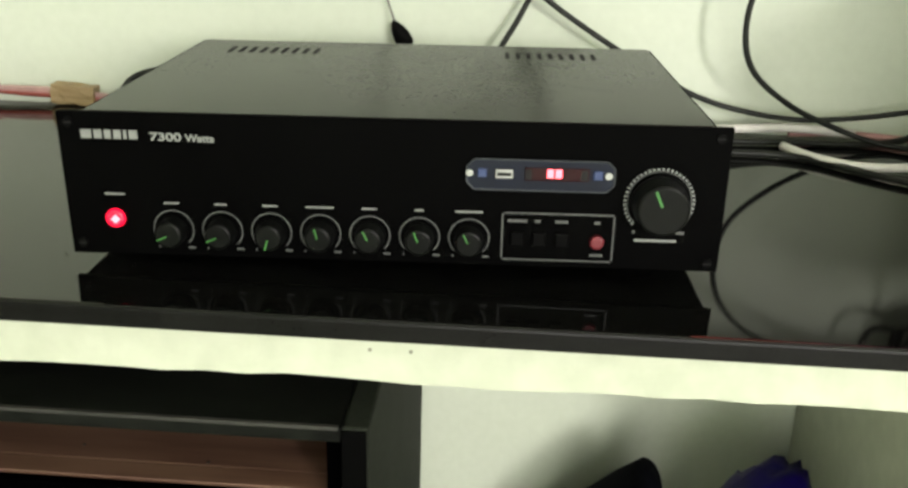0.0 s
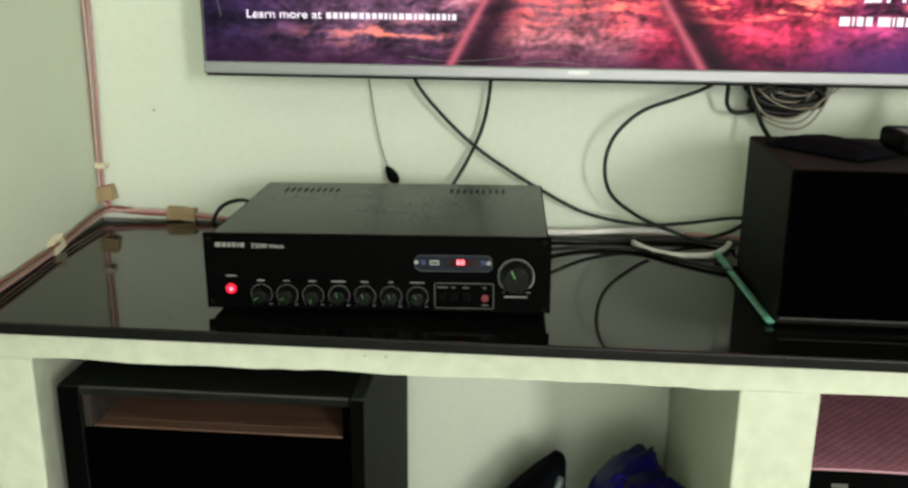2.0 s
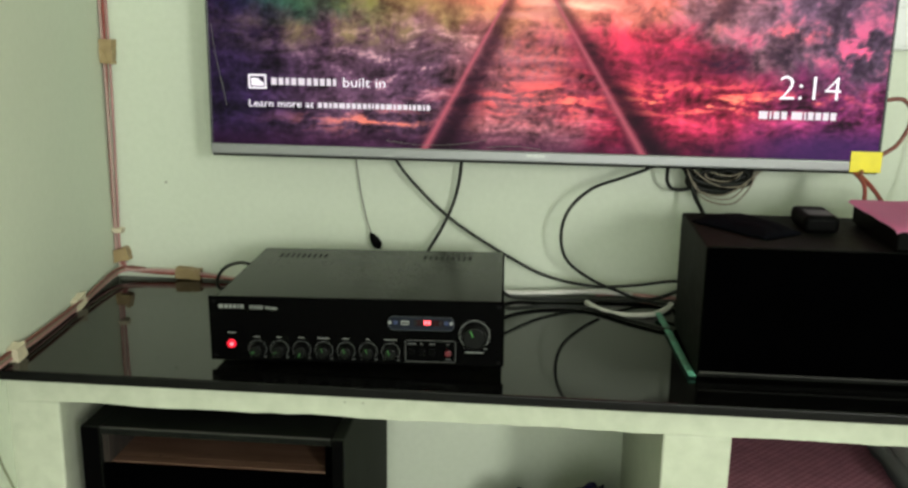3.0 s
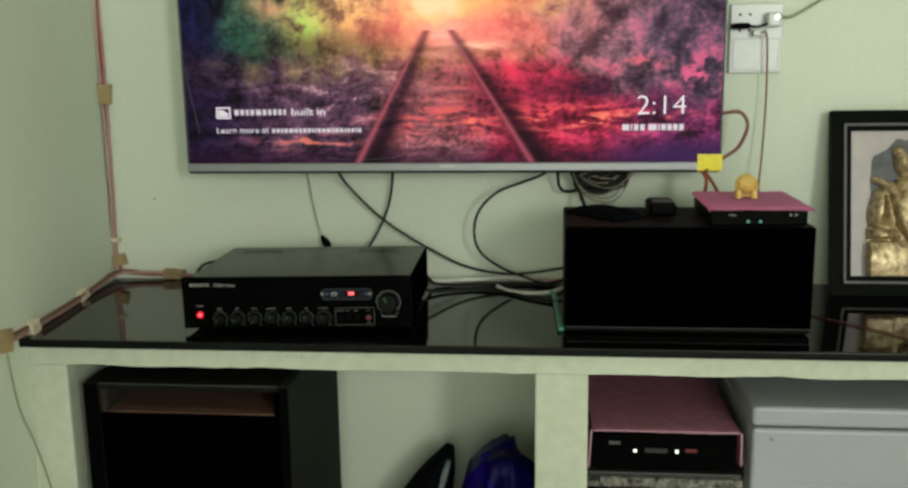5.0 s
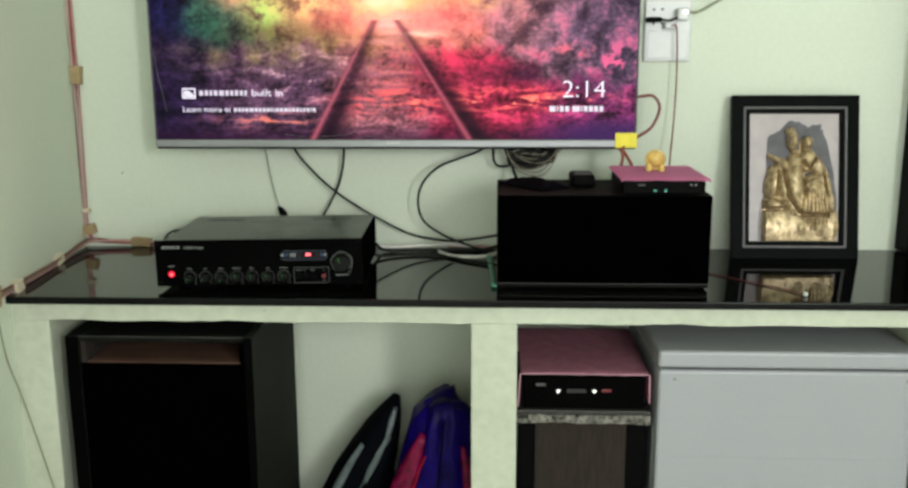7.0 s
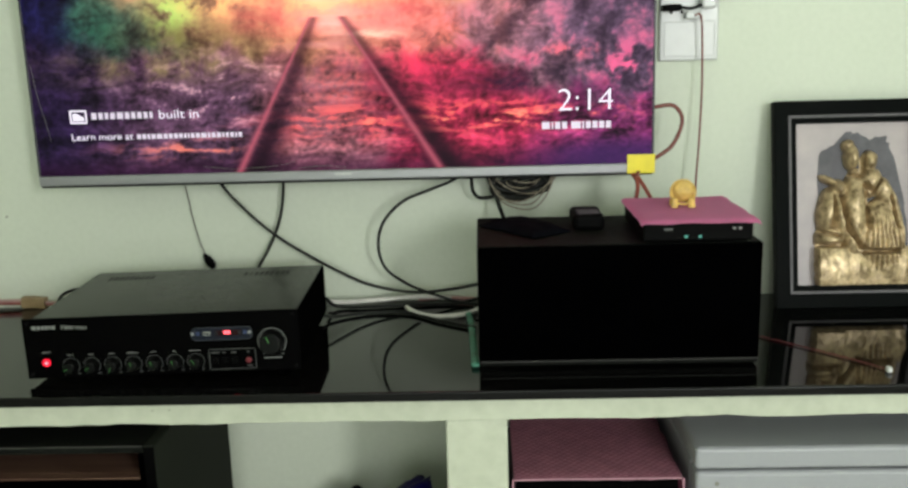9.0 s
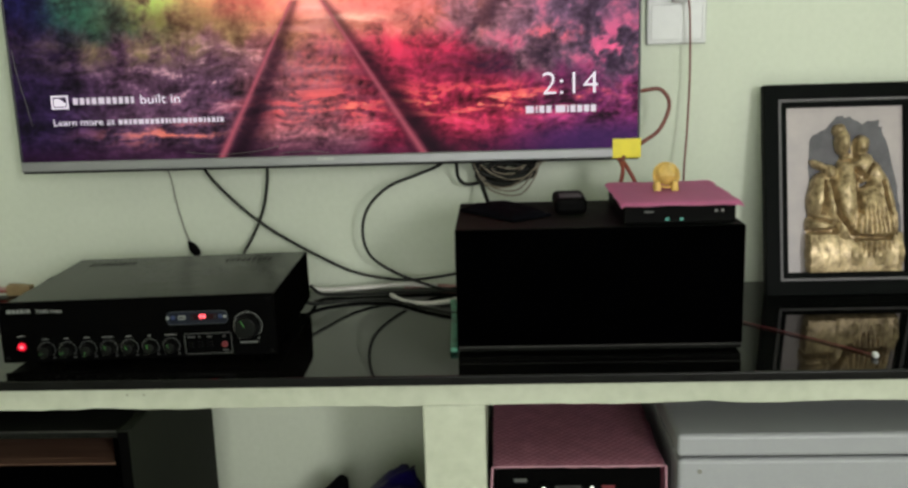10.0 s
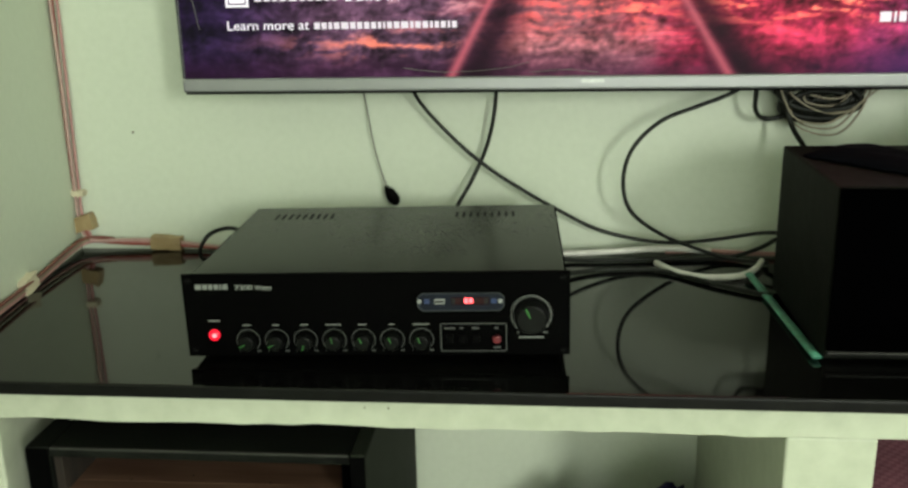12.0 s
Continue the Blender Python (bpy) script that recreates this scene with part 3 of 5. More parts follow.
    soil = blend(soil, (0.95, 0.36, 0.34), 0.9 * bell(s, h, 0.55, 0.085, 0.13, 0.030) * step(-0.25, 0.5, n3 + 0.3 * n2))
    soil = blend(soil, (1.0, 0.42, 0.36), 1.0 * bell(s, h, 0.82, 0.092, 0.22, 0.026) * step(-0.15, 0.5, n3 + 0.3 * n2))
    soil = blend(soil, (1.0, 0.72, 0.50), 0.9 * bell(s, h, 0.80, 0.085, 0.20, 0.014) * step(0.15, 0.6, n3))
    soil = blend(soil, (0.92, 0.52, 0.40), 0.9 * bell(s, h, 0.29, 0.042, 0.12, 0.018) * step(-0.1, 0.5, n3))
    soil = blend(soil, (0.86, 0.14, 0.28), 0.75 * bell(s, h, 0.70, 0.205, 0.10, 0.045) * (0.6 + n2))
    soil = blend(soil, (0.14, 0.06, 0.14), 0.8 * bell(s, h, 0.88, 0.150, 0.13, 0.024) * (0.9 + n3) + 0.65 * step(0.045, 0.0, h))
    soil = blend(soil, (0.20, 0.13, 0.30), 0.75 * step(0.78, 1.0, s) * step(0.065, 0.02, h))
    edge = 0.215 + 0.045 * n1 - 0.09 * step(0.72, 1.02, s) + 0.02 * step(0.40, 0.2, s)
    c = blend(soil, wood, step(edge - 0.03, edge + 0.03, h))
    # pink leaves, sun and glow
    c = blend(c, (1.0, 0.40, 0.55), 0.95 * bell(s, h, 1.065, 0.175, 0.055, 0.040) * step(-0.1, 0.6, n1 + 0.8 * n2))
    c = blend(c, (0.95, 0.42, 0.46), 0.9 * bell(s, h, 0.955, 0.200, 0.05, 0.012) * step(-0.2, 0.5, n2))
    c = blend(c, (1.0, 0.22, 0.30), 0.90 * bell(s, h, 0.55, 0.272, 0.13, 0.026) * (0.9 + 0.6 * n3))
    c = blend(c, (1.0, 0.42, 0.32), 0.35 * bell(s, h, 0.55, 0.30, 0.20, 0.08))
    c = blend(c, (1.0, 0.78, 0.36), 1.5 * bell(s, h, 0.62, 0.385, 0.17, 0.065) * step(-0.50, 0.30, n1 + 0.6 * n2))
    c = blend(c, (1.0, 0.90, 0.78), 2.6 * bell(s, h, 0.41, 0.420, 0.095, 0.056) * (0.8 + 0.8 * n1))
    c = blend(c, (1.0, 0.93, 0.72), 2.6 * bell(s, h, 0.725, 0.415, 0.110, 0.050) * (0.8 + 0.8 * n1))
    c = blend(c, (0.92, 0.38, 0.40), 0.75 * bell(s, h, 0.452, 0.350, 0.018, 0.060) * (0.9 + 0.6 * n2))
    c = blend(c, (0.72, 0.12, 0.28), 0.95 * bell(s, h, 0.722, 0.345, 0.016, 0.022) * (1.0 + n2))
    c = blend(c, (0.85, 0.78, 0.34), 0.8 * bell(s, h, 0.755, 0.312, 0.030, 0.020) * (0.7 + n2))
    c = blend(c, (1.0, 0.86, 0.40), 2.2 * bell(s, h, 0.535, 0.345, 0.070, 0.062) * (0.8 + 0.7 * n2))
    glare = math.exp(-((u - 0.528) / 0.050) ** 4 - ((v - 0.345) / 0.050) ** 4)
    c = blend(c, (1.0, 0.97, 0.66), 1.5 * glare * (0.85 + 0.35 * n2))
    c = blend(c, (1.0, 0.97, 0.80), 1.6 * bell(s, h, 0.60, 0.425, 0.22, 0.040) * (0.7 + 0.7 * n1))
    c = blend(c, (1.0, 0.86, 0.66), 1.2 * bell(s, h, 0.61, 0.238, 0.055, 0.008) * (0.8 + n3))
    c = blend(c, (1.0, 0.72, 0.58), 0.7 * bell(s, h, 0.52, 0.222, 0.05, 0.006))
    c = blend(c, (1.0, 0.74, 0.64), 1.1 * bell(s, h, 0.550, 0.262, 0.060, 0.022) * (0.75 + 0.6 * n3))
    c = blend(c, (1.0, 0.58, 0.52), 0.45 * bell(s, h, 0.64, 0.255, 0.10, 0.05) * (0.8 + 0.7 * n2))
    c = blend(c, (1.0, 0.70, 0.56), 0.34 * bell(s, h, 0.52, 0.30, 0.28, 0.11))
    # tree stems in the glow, and dusk over the upper edge
    stem = max(0.0, noise.noise((s * 42, h * 2.5, 9)) - 0.12)
    c = tuple(q * (1 - 0.8 * stem * step(0.27, 0.35, h) * (1 - min(1.0, 1.6 * bell(s, h, 0.55, 0.37, 0.14, 0.12)))) for q in c)
    c = blend(c, (0.08, 0.12, 0.06), 0.8 * step(0.47, 0.62, h))
    # sleepers and the two rails, running together in the distance
    if h < 0.27:
        k = h / 0.27
        left, right = 0.362 + 0.144 * k, 0.725 - 0.169 * k
        if left < s < right:
            c = blend(c, (0.30, 0.20, 0.26), 0.25 * step(0.1, 0.9, math.sin(26 / (0.13 + k)) + 0.9 * n2))
        for mid, w, way in ((left, 0.034, 1), (right, 0.036, 0.7)):
            off = (s - mid) / (w * (1 - 0.80 * k))
            c = blend(c, (0.10, 0.045, 0.085), 0.95 * math.exp(-((off - 0.9 * way) * 0.9) ** 2) * (1 - 0.5 * k))
            c = blend(c, (0.62, 0.33, 0.36), 0.85 * math.exp(-(off * 4.2) ** 2))
    return tuple(min(1.0, max(0.004, q)) for q in c)


def screen_mesh(nx=480, nz=270):
    xs, zs = np.linspace(SX0, SX1, nx), np.linspace(SZ0, SZ1, nz)
    verts = [(x, SY, z) for z in zs for x in xs]
    faces = [(j * nx + i, j * nx + i + 1, (j + 1) * nx + i + 1, (j + 1) * nx + i) for j in range(nz - 1) for i in range(nx - 1)]
    me = bpy.data.meshes.new("screen")
    me.from_pydata([tuple(W[tv].inverted() @ Vector(v)) for v in verts], [], faces)
    layer = me.color_attributes.new("picture", "FLOAT_COLOR", "POINT")
    values = []
    for z in zs:
        for x in xs:
            r, g, bl = picture(x - SX0 - 0.0035, z - SZ0)
            values += [min(1.0, r * 1.04) ** 2.2, (g * 0.96) ** 2.2, bl ** 2.2, 1.0]
    layer.data.foreach_set("color", values)
    return me


m, nt, b = nodes_of("screen_picture")
attr = nt.nodes.new("ShaderNodeVertexColor")
attr.layer_name = "picture"
nt.links.new(attr.outputs["Color"], b.inputs["Emission Color"])
b.inputs["Emission Strength"].default_value = SCREEN
b.inputs["Base Color"].default_value = (0.004, 0.004, 0.005, 1)
b.inputs["Roughness"].default_value = 0.45
b.inputs["Specular IOR Level"].default_value = 0.06
me = screen_mesh()
me.materials.append(m)
screen = new("screen", me)
screen.parent = tv
W[screen] = W[tv]
tagged(screen, "lit screen with a railway track through a red autumn wood")
SCREEN_WHITE = glow("screen_white", (0.92, 0.86, 0.95), SCREEN * 0.62)
SCREEN_BAR = glow("screen_pale", (0.90, 0.80, 0.92), SCREEN * 0.40)
ty = SY - 0.0006


def on(s, h):
    return SX0 + 0.0035 + s, SZ0 + h + 0.0025


def bar_word(widths, x, z, h, gap):
    for w in widths:
        part("screen_bar", box(x, x + w, ty - 0.0004, ty, z, z + h), SCREEN_BAR, screen)
        x += w + gap


# Glints on the protective film are put in as thin grey strands.
for k, run in enumerate(([(0.004, 0.20), (0.010, 0.15), (0.020, 0.10), (0.026, 0.065)], [(0.30, 0.012), (0.36, 0.006), (0.43, 0.010), (0.47, 0.018)], [(0.47, 0.005), (0.52, 0.008), (0.56, 0.004)])):
    part("film_glint", tube([(SX0 + a, ty - 0.0005, SZ0 + c) for a, c in run], 0.0007, 6, 6, 0.5), GREY_WIRE, tv, "thin grey strand for a glint on protective film", smooth=True)
x, z = on(0.0615, 0.0915)
icon = bmesh.new()
for b4 in ((0, 0.031, 0.021, 0.024), (0, 0.031, 0, 0.003), (0, 0.003, 0.003, 0.021), (0.028, 0.031, 0.003, 0.021)):
    join(icon, box(x + b4[0], x + b4[1], ty - 0.0003, ty, z + b4[2], z + b4[3]))
part("cast_icon", icon, SCREEN_WHITE, screen)
tri = bmesh.new()
tri.faces.new([tri.verts.new((x + a, ty, z + c)) for a, c in ((0.005, 0.018), (0.005, 0.005), (0.026, 0.005), (0.026, 0.010), (0.014, 0.018))])
part("cast_icon", tri, SCREEN_WHITE, screen)
x, z = on(0.1010, 0.0985)
bar_word((0.0092, 0.0080, 0.0062, 0.0086, 0.0110, 0.0078, 0.0074, 0.0078, 0.0070, 0.0056), x, z, 0.0118, 0.0036)
lettering("screen_text", "built in", x + 0.121, ty, z - 0.001, 0.0160, SCREEN_WHITE, screen, 0.073)
x, z = on(0.0600, 0.0615)
lettering("screen_text", "Learn more at", x, ty, z, 0.0125, SCREEN_WHITE, screen, 0.113)
bar_word((0.0074, 0.0070, 0.0050, 0.0074, 0.0098, 0.0070, 0.0068, 0.0072, 0.0064, 0.0046, 0.0030, 0.0066, 0.0072, 0.0098, 0.0044, 0.0072, 0.0074, 0.0040, 0.0056, 0.0066, 0.0034, 0.0064), x + 0.120, z, 0.0088, 0.0024)
x, z = on(0.934, 0.0935)
lettering("clock_text", "2:14", x, ty, z, 0.0400, SCREEN_WHITE, screen, 0.099, thin=0.0008)
x, z = on(0.9075, 0.0615)
bar_word((0.014, 0.003, 0.009, 0.009), x, z, 0.0125, 0.0032)
bar_word((0.017, 0.003, 0.009, 0.009, 0.009, 0.009), x + 0.0520, z, 0.0125, 0.0028)


# ---- speaker box beside the amplifier ----
SPK0, SPK1, SPF, SPB, SPT = 1.040, 1.471, -0.418, -0.176, 1.096
spk = thing("speaker_box", pose(1.2555, -0.30, SLAB), "long black vinyl speaker box lying on the granite slab", "speaker")
part("cabinet", box(SPK0, SPK1, SPF + 0.006, SPB, SLAB + 0.0035, SPT, 0.003), BLACK_SHADED, spk)
part("grille", box(SPK0 + 0.0008, SPK1 - 0.0008, SPF, SPF + 0.0058, SLAB + 0.0150, SPT - 0.0008, 0.0015), GRILLE, spk, "black cloth grille")
part("lower_trim", box(SPK0 + 0.002, SPK1 - 0.002, SPF - 0.001, SPF + 0.0058, SLAB + 0.0118, SLAB + 0.0146, 0.0008), WORN, spk, "worn lower edge")
for x in (SPK0 + 0.03, SPK1 - 0.03):
    for y in (SPF + 0.03, SPB - 0.03):
        part("foot", disc(x, y, SLAB, 0.012, 0.0040, "z", 18), RUBBER, spk)

box_stb = thing("set_top_box", pose(1.365, -0.325, SPT), "flat black set-top box under a pink cloth on the speaker box", "set-top box")
part("case", box(1.291, 1.456, -0.414, -0.225, SPT + 0.003, SPT + 0.033, 0.003), BLACK_PLASTIC, box_stb)
for x in (1.305, 1.443):
    for y in (-0.395, -0.245):
        part("foot", disc(x, y, SPT, 0.006, 0.0035, "z", 14), RUBBER, box_stb)
for x in (1.353, 1.374):
    part("indicator", box(x, x + 0.005, -0.4152, -0.4135, SPT + 0.008, SPT + 0.012), CYAN_LED, box_stb, "small cyan light")
for x in (1.425, 1.434):
    part("indicator", box(x, x + 0.004, -0.4152, -0.4135, SPT + 0.020, SPT + 0.0235), PRINT, box_stb)
part("caption", bars((0.0022,) * 5, 1.322, -0.4143, SPT + 0.020, 0.003, 0.0006), PRINT_DIM, box_stb)


def draped(x0, x1, y0, y1, z, drops, nx=24, ny=20, wave=0.002, seed=0, thick=0.0015):
    """A cloth on a flat top that hangs over its edges. drops: left, right, front, in metres."""
    dl, dr, df = drops
    bm = bmesh.new()
    rows = []
    for j in range(ny + 1):
        row = []
        for i in range(nx + 1):
            u = x0 - dl + (x1 - x0 + dl + dr) * i / nx
            v = y0 - df + (y1 - y0 + df) * j / ny
            x, y, zz = u, v, z
            if u < x0:
                x, zz = x0 - 0.002, z - (x0 - u)
            if u > x1:
                x, zz = x1 + 0.002, z - (u - x1)
            if v < y0:
                y, zz = y0 - 0.002, zz - (y0 - v)
            w = wave * noise.noise((u * 30, v * 30, seed))
            row.append(bm.verts.new((x + (w if zz < z - 1e-4 else 0), y + (w if v < y0 else 0), zz + (abs(w) if zz >= z - 1e-4 else w))))
        rows.append(row)
    for a, b in zip(rows, rows[1:]):
        for i in range(nx):
            bm.faces.new((a[i], a[i + 1], b[i + 1], b[i]))
    bmesh.ops.solidify(bm, geom=bm.faces[:], thickness=thick)
    return bm


cloth = part("pink_cloth", draped(1.288, 1.464, -0.421, -0.212, SPT + 0.0352, (0.003, 0.003, 0.004), seed=4, wave=0.0014), PINK, smooth=True)
tagged(cloth, "folded pink cloth lying on the set-top box", "cloth")

orn = thing("glass_ornament", pose(1.372, -0.305, SPT + 0.037), "small faceted yellow glass ornament on the pink cloth", "ornament")
bm = bmesh.new()
bmesh.ops.create_icosphere(bm, subdivisions=2, radius=1)
for v in bm.verts:
    k = 1 + 0.05 * noise.noise(v.co * 3)
    v.co = Vector((1.372 + v.co.x * 0.0190 * k, -0.305 + v.co.y * 0.016 * k, SPT + 0.061 + v.co.z * 0.0180 * k))
part("shell", bm, GOLD_GLASS, orn)
part("rim", tube([(1.372 + 0.0195 * math.cos(a), -0.307 + 0.006 * math.sin(a), SPT + 0.060 + 0.0185 * math.sin(a)) for a in (2 * math.pi * q / 16 for q in range(17))], 0.0022, 6, 2), GOLD_GLASS, orn)
for fx, fy in ((-0.015, -0.012), (0.012, -0.013), (-0.013, 0.012), (0.013, 0.012)):
    part("foot", disc(1.372 + fx, -0.305 + fy, SPT + 0.0372, 0.0062, 0.015, "z", 10, r2=0.0045), GOLD_GLASS, orn)

pouch = bmesh.new()
bmesh.ops.create_grid(pouch, x_segments=16, y_segments=12, size=0.5)
for v in pouch.verts:
    u, w = v.co.x, v.co.y
    f = max(0.0, 1 - (2 * abs(u)) ** 4) * max(0.0, 1 - (2 * abs(w)) ** 4)
    v.co = Vector((u * 0.140, w * 0.078, 0.004 + 0.012 * f + 0.003 * noise.noise((u * 6, w * 6, 2))))
bmesh.ops.solidify(pouch, geom=pouch.faces[:], thickness=0.0035)
pouch.transform(Matrix.Translation((1.117, -0.288, SPT + 0.0005)) @ Matrix.Rotation(radians(-52), 4, "Z"))
tagged(part("pouch", pouch, BAG_BLACK, smooth=True), "crumpled flat black pouch lying on the speaker box", "pouch")
adaptor = thing("power_adaptor", pose(1.222, -0.27, SPT), "small black power adaptor lying on the speaker box", "adaptor")
part("body", box(1.197, 1.248, -0.310, -0.225, SPT + 0.0005, SPT + 0.027, 0.008, 3), BLACK_PLASTIC, adaptor)
part("label", box(1.205, 1.240, -0.300, -0.262, SPT + 0.0266, SPT + 0.0274), LABEL_GREY, adaptor, "dark printed label")


# ---- framed relief ----
pic = thing("picture_frame", pose(1.7385, -0.112, SLAB, -11, 0, 0), "black frame with a golden relief, leaning on the wall", "picture frame")
PW, PH = 0.1465, 0.384


def ring_bar(x0, x1, z0, z1, w, y0, y1):
    bm = bmesh.new()
    outer, inner = [(x0, z0), (x1, z0), (x1, z1), (x0, z1)], [(x0 + w, z0 + w), (x1 - w, z0 + w), (x1 - w, z1 - w), (x0 + w, z1 - w)]
    rings = [[bm.verts.new((x, y, z)) for x, z in o] for o, y in ((outer, y1), (outer, y0), (inner, y0), (inner, y1))]
    for a, b in zip(rings, rings[1:] + rings[:1]):
        for k in range(4):
            bm.faces.new((a[k], a[(k + 1) % 4], b[(k + 1) % 4], b[k]))
    bmesh.ops.bevel(bm, geom=bm.edges[:], offset=0.0012, segments=1, affect="EDGES")
    return bm


part("outer_frame", ring_bar(-PW, PW, 0, PH, 0.026, -0.002, 0.020), FRAME_BLACK, pic, **LOC)
part("silver_line", ring_bar(-PW + 0.0258, PW - 0.0258, 0.0258, PH - 0.0258, 0.0060, 0.001, 0.014), FRAME_SILVER, pic, **LOC)
part("inner_frame", ring_bar(-PW + 0.0318, PW - 0.0318, 0.0318, PH - 0.0318, 0.0098, 0.003, 0.014), FRAME_BLACK, pic, **LOC)
part("backing", box(-PW + 0.041, PW - 0.041, 0.012, 0.017, 0.041, PH - 0.041), GREY_SHEET, pic, "pale pinkish grey backing sheet", **LOC)
shade = bmesh.new()
corners = [(-0.070, 0.135), (-0.062, 0.282), (-0.056, 0.292), (-0.034, 0.302), (-0.012, 0.326), (0.010, 0.324), (0.034, 0.312), (0.050, 0.318), (0.060, 0.312), (0.070, 0.296), (0.096, 0.195), (0.099, 0.120)]
ring = []
for (ax, az), (bx, bz) in zip(corners, corners[1:]):
    for k in range(6):
        x, z = ax + (bx - ax) * k / 6, az + (bz - az) * k / 6
        w = 0.005 * noise.noise((x * 130, z * 130, 2))
        ring.append(shade.verts.new((x + w, 0.0112, z + w)))
ring.append(shade.verts.new((0.099, 0.0112, 0.090)))
ring.append(shade.verts.new((-0.068, 0.0112, 0.090)))
shade.faces.new(ring)
part("dark_halo", shade, GREY_SHADE, pic, **LOC)


def dome(x, z, cx, cz, rx, rz, tall, tilt=0.0, sharp=0.5):
    """Height of one rounded form of the relief over the sheet."""
    a = radians(tilt)
    u, v = x - cx, z - cz
    u, v = (u * math.cos(a) + v * math.sin(a)) / rx, (v * math.cos(a) - u * math.sin(a)) / rz
    return tall * max(0.0, 1 - u * u - v * v) ** sharp


def groove(x, z, x0, z0, x1, z1, w, deep):
    """Depth of one cut line of the relief."""
    dx, dz = x1 - x0, z1 - z0
    k = min(1.0, max(0.0, ((x - x0) * dx + (z - z0) * dz) / (dx * dx + dz * dz)))
    return deep * math.exp(-((x - x0 - k * dx) ** 2 + (z - z0 - k * dz) ** 2) / (w * w))


def relief_height(x, z):
    """A carved group on a block: a small form beside two tall ones, one with a pleated skirt."""
    x += 0.0022 * noise.noise((x * 60, z * 60, 3))
    z += 0.0022 * noise.noise((x * 60, z * 60, 6))
    t = 0.0
    if -0.073 < x < 0.094 and z < 0.112:
        t = 0.015 + 0.004 * math.sin((z - 0.041) / 0.071 * math.pi)
        t += 0.004 * max(0.0, math.sin(x * 150)) * max(0.0, 1 - ((z - 0.072) / 0.018) ** 2) if x > -0.020 else 0.006
    t = max(t, dome(x, z, -0.048, 0.128, 0.027, 0.026, 0.026, -10))
    t = max(t, dome(x, z, -0.051, 0.180, 0.019, 0.046, 0.024, -10))
    t = max(t, dome(x, z, -0.030, 0.170, 0.014, 0.050, 0.027, 6))
    t = max(t, dome(x, z, -0.030, 0.222, 0.014, 0.017, 0.022))
    t = max(t, dome(x, z, -0.048, 0.236, 0.020, 0.008, 0.018, -24))
    t = max(t, dome(x, z, -0.004, 0.172, 0.025, 0.088, 0.028, -4, 0.45))
    t = max(t, dome(x, z, -0.006, 0.278, 0.014, 0.026, 0.024))
    t = max(t, dome(x, z, -0.011, 0.299, 0.013, 0.013, 0.014, 14))
    t = max(t, dome(x, z, 0.026, 0.270, 0.015, 0.020, 0.022, -18))
    t = max(t, dome(x, z, 0.024, 0.232, 0.027, 0.030, 0.026, 8))
    t = max(t, dome(x, z, 0.060, 0.196, 0.018, 0.062, 0.020, 22))
    skirt = dome(x, z, 0.042, 0.128, 0.049, 0.072, 0.028, 4, 0.4)
    if skirt:
        skirt += 0.0028 * math.sin((x - 0.030) / (0.45 + 2.2 * max(0.0, 0.205 - z)) * 480) * min(1.0, max(0.0, (0.190 - z) / 0.05))
    t = max(t, skirt)
    if t <= 0:
        return 0.0
    cut = groove(x, z, -0.030, 0.205, -0.020, 0.150, 0.0035, 0.016) + groove(x, z, -0.020, 0.150, 0.012, 0.102, 0.0035, 0.018)
    cut += groove(x, z, 0.016, 0.104, 0.072, 0.104, 0.0032, 0.016) + groove(x, z, -0.070, 0.117, -0.024, 0.117, 0.0030, 0.013)
    cut += groove(x, z, 0.012, 0.226, 0.030, 0.212, 0.0035, 0.012) + groove(x, z, 0.030, 0.212, 0.044, 0.236, 0.0028, 0.009)
    cut += groove(x, z, 0.010, 0.292, 0.012, 0.250, 0.0040, 0.014) + groove(x, z, 0.014, 0.215, 0.018, 0.150, 0.0030, 0.009)
    cut += groove(x, z, -0.042, 0.205, -0.046, 0.150, 0.0026, 0.008) + groove(x, z, 0.062, 0.205, 0.072, 0.150, 0.0030, 0.009)
    cut += groove(x, z, -0.066, 0.143, -0.034, 0.133, 0.0028, 0.009) + groove(x, z, -0.016, 0.246, 0.006, 0.242, 0.0030, 0.008)
    t += (0.0014 if z > 0.115 else 0.0006) * noise.fractal((x * 60, z * 40, 1), 0.8, 2.1, 3)
    return max(0.001, t - 1.9 * cut)


relief = bmesh.new()
NX, NZ = 120, 180
grid = {}
for j in range(NZ + 1):
    for i in range(NX + 1):
        x, z = -0.078 + 0.176 * i / NX, 0.0425 + 0.284 * j / NZ
        t = relief_height(x, z)
        if t > 0:
            grid[i, j] = relief.verts.new((x, 0.0108 - t * 1.35, z))
for i, j in list(grid):
    quad = [(i, j), (i + 1, j), (i + 1, j + 1), (i, j + 1)]
    if all(q in grid for q in quad):
        relief.faces.new([grid[q] for q in quad])
rim = [e for e in relief.edges if len(e.link_faces) == 1]
back = bmesh.ops.extrude_edge_only(relief, edges=rim)
for v in back["geom"]:
    if isinstance(v, bmesh.types.BMVert):
        v.co.y = 0.0120
bmesh.ops.delete(relief, geom=[v for v in relief.verts if not v.link_faces], context="VERTS")
part("relief", relief, GOLD, pic, "plain golden relief", world=False, smooth=True)


